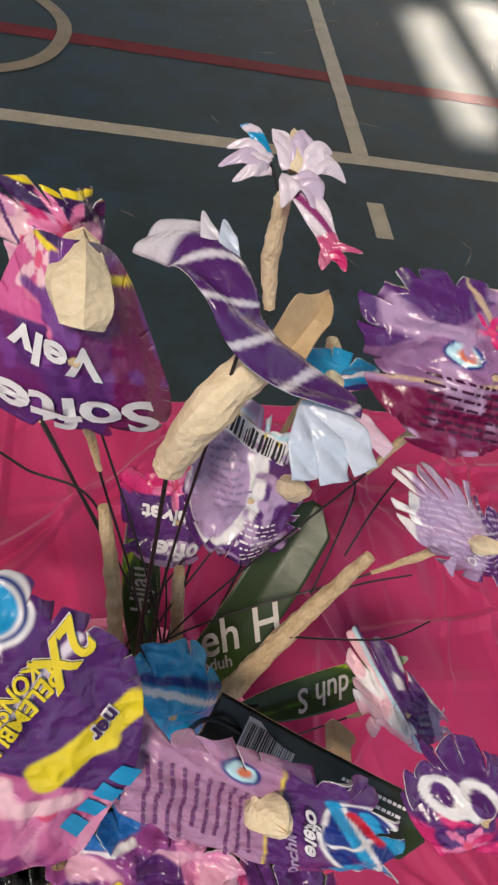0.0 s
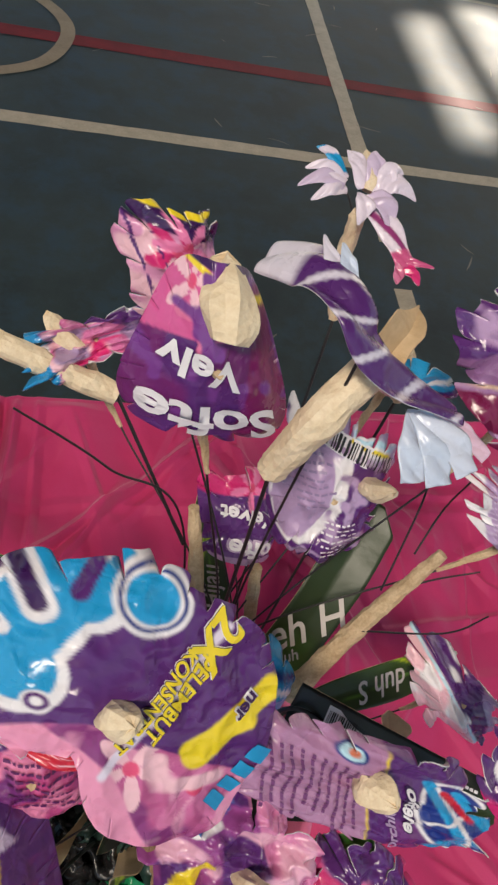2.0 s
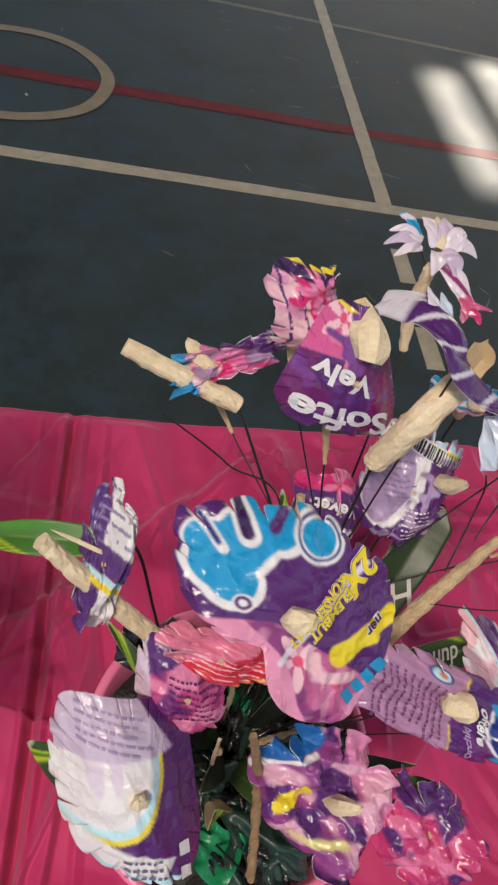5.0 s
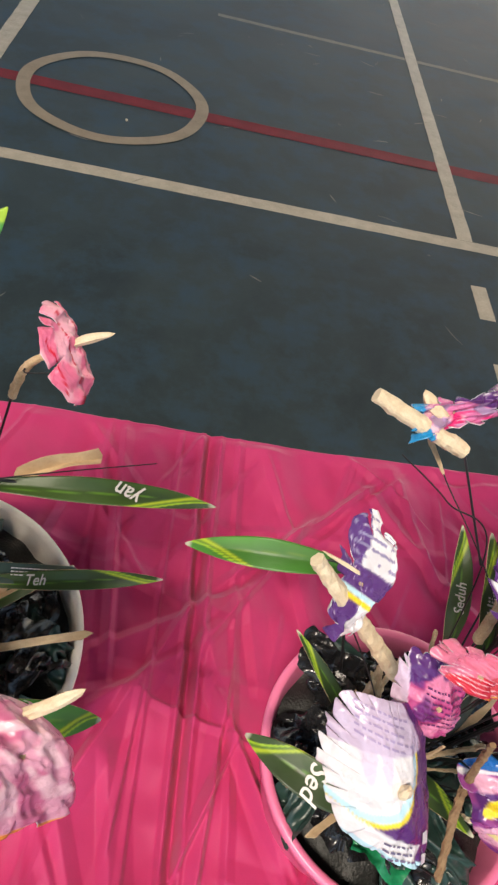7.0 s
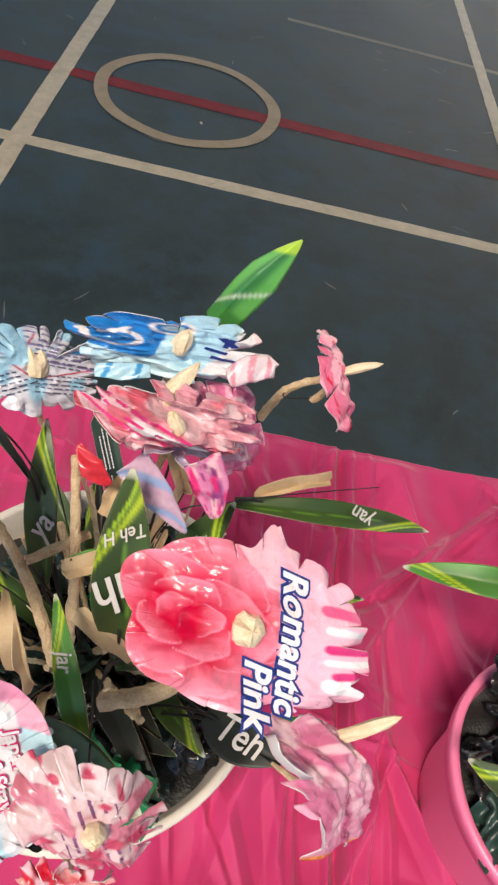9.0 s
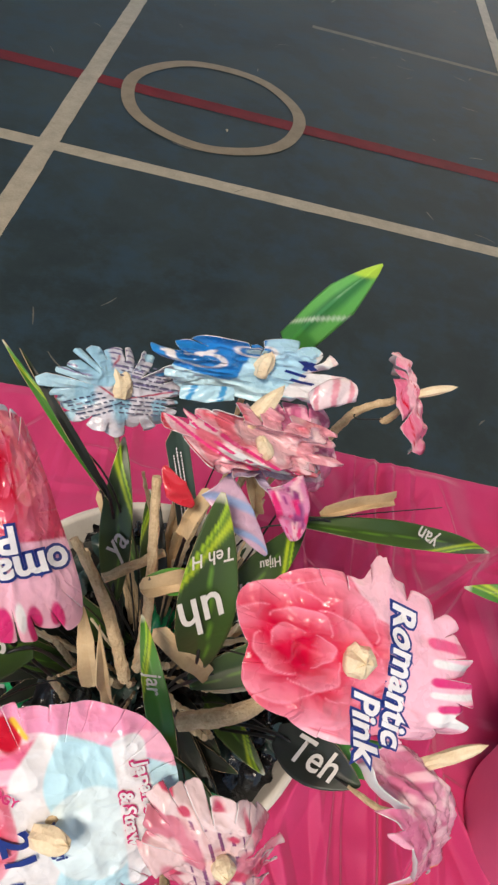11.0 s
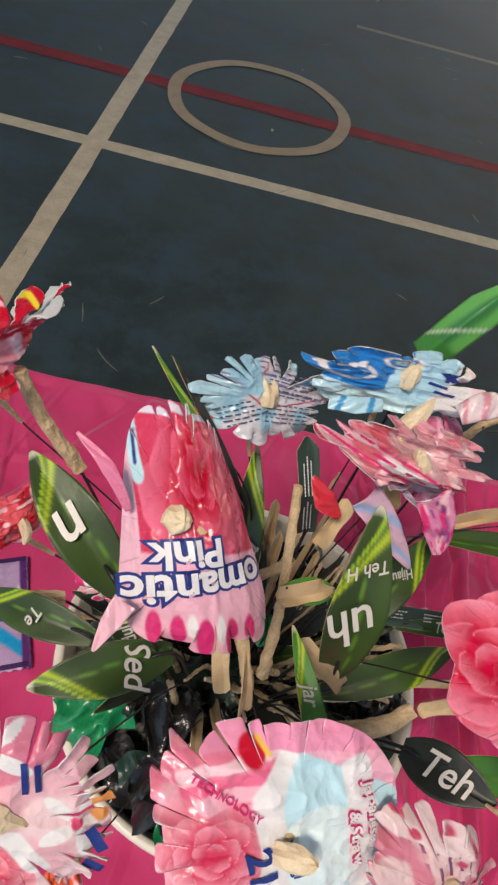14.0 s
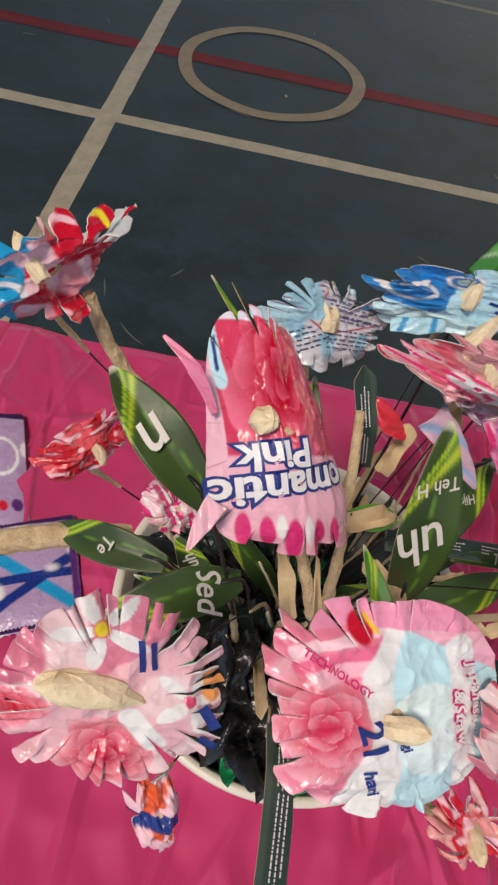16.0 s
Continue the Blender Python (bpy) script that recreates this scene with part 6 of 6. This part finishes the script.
stem_thing("cream taped stick pointing to the side", [(-0.0905, 0.175, 1.126), (-0.131, 0.222, 1.200), (-0.176, 0.232, 1.215), (-0.204, 0.239, 1.225)], [0.003, 0.006, 0.0065, 0.0055], BUD, SA, seed=5)
stem_thing("cream taped stem under the folded flower", [(-0.10, 0.08, 0.90), (-0.150, 0.100, 1.080), (-0.189, 0.108, 1.130), (-0.240, 0.126, 1.187)], [0.004, 0.006, 0.006, 0.005], BUD, SA, seed=6)
stem_thing("brown twig standing in the pot", [(-0.12, 0.03, 0.89), (-0.095, -0.016, 0.990), (-0.102, 0.027, 1.060), (-0.123, 0.037, 1.150)], [0.003, 0.003, 0.003, 0.002], STICK, SA, "twig", "twig", seed=7)
stem_thing("bent taped stem carrying the small pink flower", [(-0.53, 0.16, 0.88), (-0.459, 0.251, 1.150), (-0.447, 0.255, 1.180), (-0.425, 0.255, 1.200)], [0.0035, 0.0035, 0.003, 0.0025], KRAFT, SB, seed=8)
stem_thing("thick taped stem leaning in the cream pot", [(-0.57, 0.14, 0.88), (-0.571, 0.078, 1.050), (-0.595, 0.111, 1.100), (-0.622, 0.136, 1.130)], [0.004, 0.0045, 0.004, 0.003], KRAFT, SB, seed=9)
stem_thing("taped stem with a fork", [(-0.56, 0.15, 0.88), (-0.564, 0.084, 1.060), (-0.566, 0.116, 1.110), (-0.576, 0.163, 1.180)], [0.004, 0.0045, 0.0035, 0.003], KRAFT, SB, seed=10)
stem_thing("taped side branch among the dark leaves", [(-0.56, 0.15, 0.88), (-0.597, 0.117, 1.120), (-0.563, 0.144, 1.120)], [0.0035, 0.0035, 0.003], KRAFT, SB, seed=11)
stem_thing("thick taped stem lying outward", [(-0.55, 0.13, 0.88), (-0.531, 0.043, 1.100), (-0.499, 0.048, 1.120), (-0.482, 0.059, 1.130)], [0.004, 0.0055, 0.0055, 0.0045], KRAFT, SB, seed=12)
stem_thing("tall taped stem bent outward at its top", [(-0.62, 0.15, 0.88), (-0.708, 0.139, 1.180), (-0.730, 0.142, 1.220), (-0.739, 0.144, 1.250)], [0.004, 0.0045, 0.004, 0.0035], KRAFT, SB, seed=13)
stem_thing("long pale taped stem lying to the side", [(-0.60, 0.13, 0.88), (-0.705, 0.090, 1.100), (-0.748, 0.073, 1.110), (-0.791, 0.057, 1.110)], [0.004, 0.0055, 0.008, 0.008], KRAFT, SB, seed=14)
for k, (p, q, r) in enumerate((((0.013, 0.137, 1.150), (0.029, 0.171, 1.190), (0.014, 0.165, 1.220)), ((0.027, 0.149, 1.170), (0.038, 0.164, 1.190), (0.038, 0.163, 1.220)), ((0.014, 0.126, 1.140), (0.027, 0.135, 1.160), (0.055, 0.134, 1.180)), ((0.002, 0.118, 1.140), (0.056, 0.119, 1.130), (0.085, 0.128, 1.130)))):
    stem_thing("thin black wire twig twisted off the taped stem", [p, q, r], [0.0006, 0.0006, 0.0005], WIRE, "wires on the thick stem", "wire", "wire", k, 0.0)
stem_thing("long thin black wire leaning outward", [(-0.09, 0.09, 0.90), (-0.090, 0.176, 1.130), (-0.134, 0.197, 1.170), (-0.179, 0.210, 1.200)], [0.0007, 0.0007, 0.0007, 0.0006], WIRE, "", "wire", "wire", 5, 0.0)
stem_thing("thin black wire along a narrow leaf", [(-0.54, 0.15, 0.89), (-0.518, 0.149, 1.130), (-0.468, 0.185, 1.130), (-0.347, 0.245, 1.100)], [0.0007, 0.0007, 0.0006, 0.0005], WIRE, "", "wire", "wire", 6, 0.0)
stem_thing("dark wire rising between the leaves", [(-0.57, 0.15, 0.89), (-0.599, 0.162, 1.140), (-0.647, 0.186, 1.180)], [0.0008, 0.0008, 0.0006], WIRE, "", "wire", "wire", 7, 0.0)


# -- sachets lying on the cloth --
def sachet(label, corner, along, up, art, words=()):
    c = (np.array(along) + np.array(up)) / 2
    right = c + (np.array(along) - np.array(corner)) / 2
    top = c + (np.array(up) - np.array(corner)) / 2
    sh = Sheet(tuple(c), tuple(right), tuple(top), 0.0, 0.012, seed=3)
    a, b = np.meshgrid(np.linspace(-1, 1, 70), np.linspace(-1, 1, 90), indexing="ij")
    puff = 0.009 * np.clip(1 - a**4, 0, 1) * np.clip(1 - b**6, 0, 1)
    zig = 1 + 0.012 * np.sign(np.sin(a * 60)) * (np.abs(b) > 0.98)
    P = sh.at(a, b * zig, lift=puff)
    ob = part("sachet", grid_mesh("sachet", P, colours=art(a, b)), (FILM, LINING))
    mod = ob.modifiers.new("thickness", "SOLIDIFY")
    mod.thickness, mod.offset = 0.004, -1
    for lo, hi in ((0.90, 0.985), (-0.985, -0.90)):
        a, b = np.meshgrid(np.linspace(-0.98, 0.98, 120), np.linspace(lo, hi, 5), indexing="ij")
        part("seal", grid_mesh("seal", sh.at(a, b, lift=0.0035 + 0.0006 * np.sin(a * 140))), ink(DEEP_PURPLE), ob, "ribbed dark purple seal")
    return tagged(ob, label, "sachet", "sachets on the cloth"), sh


sachet("sealed lavender sachet with pale emblem lying on cloth", (-0.995, 0.203, 0.757), (-0.869, 0.235, 0.757), (-1.064, 0.371, 0.757),
       layers(LILAC, ("half", DEEP_PURPLE, 90, 0.9), ("ring", WHITE, 0.55, 0.2, 0.3, 0.06), ("disc", PURPLE, 0.8, -0.6, 0.1), ("blotch", WHITE, 3, 0.68, 3), ("disc", RED, 0.55, -0.62, 0.08)))
sachet("lavender sachet with blue block letters lying on cloth", (-0.946, 0.068, 0.757), (-0.775, 0.143, 0.757), (-0.998, 0.195, 0.757),
       layers(LILAC, ("band", CYAN, 40, 0.25, 0.18), ("band", NAVY, -50, 0.45, 0.16), ("band", NAVY, 90, -0.1, 0.16), ("blotch", WHITE, 3, 0.6, 3), ("half", PURPLE, 0, 0.9)))


# -- more of the thicket: a small stem for the star flower, kraft offcuts, low leaves and stubs --
stem_thing("tapered cream stem of the star flower", [(-0.07, 0.10, 0.90), (-0.004, 0.290, 1.200), (-0.009, 0.297, 1.230), (-0.010, 0.298, 1.268)], [0.003, 0.0032, 0.0050, 0.0042], BUD, SA, seed=31)
stem_thing("cream taped stub above the far flower", [(-0.05, 0.12, 0.90), (0.024, 0.231, 1.200), (0.015, 0.224, 1.230), (0.010, 0.223, 1.245)], [0.003, 0.004, 0.0045, 0.003], BUD, SA, seed=32)


def offcut(label, a, b, width, group, seed, face=(0, -0.45, 1)):
    """A folded piece of brown card, plain side out."""
    p, q = Vector(a), Vector(b)
    d = q - p
    side = d.cross(Vector(face)).normalized()
    up = side.cross(d).normalized()
    s, w = np.meshgrid(np.linspace(0, 1, 24), np.linspace(1, -1, 9), indexing="ij")
    half = 0.8 * width / 2 * np.minimum(np.clip(s * 14 + 0.35, 0, 1), np.clip((1.0 - s) * (2.2 if seed % 2 else 30) + 0.12, 0, 1)) * (1 + 0.08 * np.sin(s * 7 + seed) * w)
    z = 0.06 * d.length * np.sin(s * 3.1) + (0.35 + 0.5 * (seed % 3)) * np.abs(w - 0.3) * half - 0.012 * np.abs(s - 0.55) + 0.0025 * np.sin(s * 9 + seed) * w
    P = np.array(p)[None, None] + s[..., None] * np.array(d) + (w * half)[..., None] * np.array(side) + z[..., None] * np.array(up)
    return tagged(backed(part("card_offcut", grid_mesh("card_offcut", P, smooth=False), (PAPER_BACK, PAPER_BACK)), 0.0007), label, "card offcut", group)


OB = "brown card offcuts among the stems"
offcut("brown card offcut with a torn cream tip", (-0.027, 0.184, 1.275), (-0.006, 0.207, 1.290), 0.020, OB, 1)
offcut("brown card offcut backing the narrow leaf", (-0.450, 0.209, 1.110), (-0.389, 0.238, 1.110), 0.012, OB, 2)
offcut("brown card offcut leaning on the stems", (-0.590, 0.058, 1.080), (-0.607, 0.100, 1.110), 0.014, OB, 3)
offcut("pale brown card offcut, folded", (-0.543, 0.159, 1.180), (-0.554, 0.140, 1.150), 0.012, OB, 4)
offcut("pale card offcut standing in the middle", (-0.575, 0.046, 1.080), (-0.588, 0.069, 1.150), 0.008, OB, 5)
offcut("brown card offcut beside the green leaf", (-0.514, 0.071, 1.100), (-0.555, 0.080, 1.140), 0.014, OB, 6)
offcut("cream folded card offcut", (-0.571, 0.109, 1.135), (-0.533, 0.126, 1.130), 0.016, OB, 7)
offcut("brown card offcut below the crinkled flower", (-0.504, 0.180, 1.130), (-0.521, 0.181, 1.190), 0.013, OB, 8)
offcut("brown card offcut lying outward", (-0.469, 0.065, 1.110), (-0.433, 0.079, 1.120), 0.012, OB, 9)
offcut("brown card offcut by the blue sachet", (0.051, 0.091, 1.050), (0.051, 0.078, 1.030), 0.02, "", 10)


def thicket(c, reach, n, seed, group, leaf_group):
    """Low leaves, offcuts and taped stubs crowding the pot."""
    rng = np.random.RandomState(seed)
    for k in range(n):
        t, r = rng.uniform(0, 6.28), reach * rng.uniform(0.1, 0.55)
        base = (c[0] + r * math.cos(t), c[1] + r * math.sin(t), c[2] + rng.uniform(0.0, 0.03))
        out = reach * rng.uniform(0.35, 0.8)
        tip = (base[0] + out * math.cos(t + rng.uniform(-0.7, 0.7)), base[1] + out * math.sin(t + rng.uniform(-0.7, 0.7)), base[2] + rng.uniform(0.03, 0.11))
        kind = k % 4
        if kind < 2:
            leaf("low dark green carton leaf crowded in the pot", c, base, tip, rng.uniform(0.014, 0.024), leaf_group, "tea" if kind else "dark", seed=seed * 40 + k, arch=rng.uniform(0.05, 0.2))
        elif kind == 2:
            offcut("low brown card offcut in the pot", base, tip, rng.uniform(0.007, 0.013), group, seed * 40 + k)
        else:
            top = (base[0] * 0.7 + tip[0] * 0.3, base[1] * 0.7 + tip[1] * 0.3, tip[2])
            stem_thing("short taped stub standing in the pot", [(base[0], base[1], c[2] - 0.03), base, top], [0.002, 0.0032, 0.0026], KRAFT, "taped stubs", seed=seed * 40 + k)


def sprigs(c, reach, n, seed, group):
    """Thin taped wires and card slivers fanning out of the pot."""
    rng = np.random.RandomState(seed)
    for k in range(n):
        t, r = rng.uniform(0, 6.28), reach * rng.uniform(0.05, 0.3)
        foot = Vector((c[0] + r * math.cos(t), c[1] + r * math.sin(t), c[2] - 0.02))
        out = Vector((math.cos(t), math.sin(t), 0)) * reach * rng.uniform(0.2, 0.75)
        top = foot + out + Vector((0, 0, rng.uniform(0.09, 0.21)))
        bend = foot * 0.5 + top * 0.5 + Vector((rng.uniform(-0.012, 0.012), rng.uniform(-0.012, 0.012), 0.01))
        thick = rng.uniform(0.0013, 0.0026)
        stem_thing("thin taped stem in the crowded pot", [foot, foot * 0.75 + bend * 0.25, bend, top], [thick * 0.6, thick, thick, thick * 0.7], BUD if k % 4 == 0 else KRAFT, group, seed=seed * 30 + k, rough=0.3)


thicket(POT_B, 0.15, 40, 3, OB, LB)
thicket(POT_A, 0.10, 14, 4, OB, LA)
sprigs(POT_B, 0.16, 30, 7, SB)
sprigs(POT_A, 0.11, 8, 8, SA)

for k, (at, size) in enumerate((((-0.596, 0.033, 0.930), 0.045), ((-0.582, -0.005, 0.925), 0.035), ((-0.622, 0.050, 0.950), 0.04), ((-0.152, 0.092, 0.945), 0.035), ((-0.161, 0.145, 0.950), 0.035))):
    me, mat = scrap(at, size, BLACK_BAG, 900 + k)
    tagged(part("bag_scrap", me, mat), "large crumpled black plastic bag scrap over the pot rim", "plastic scrap", "large black scraps")
me, mat = scrap((-0.516, 0.013, 0.975), 0.034, GREEN_BAG, 951)
tagged(part("bag_scrap", me, mat), "bright green crumpled plastic bag scrap by the rim", "plastic scrap", "scraps in the white pot")
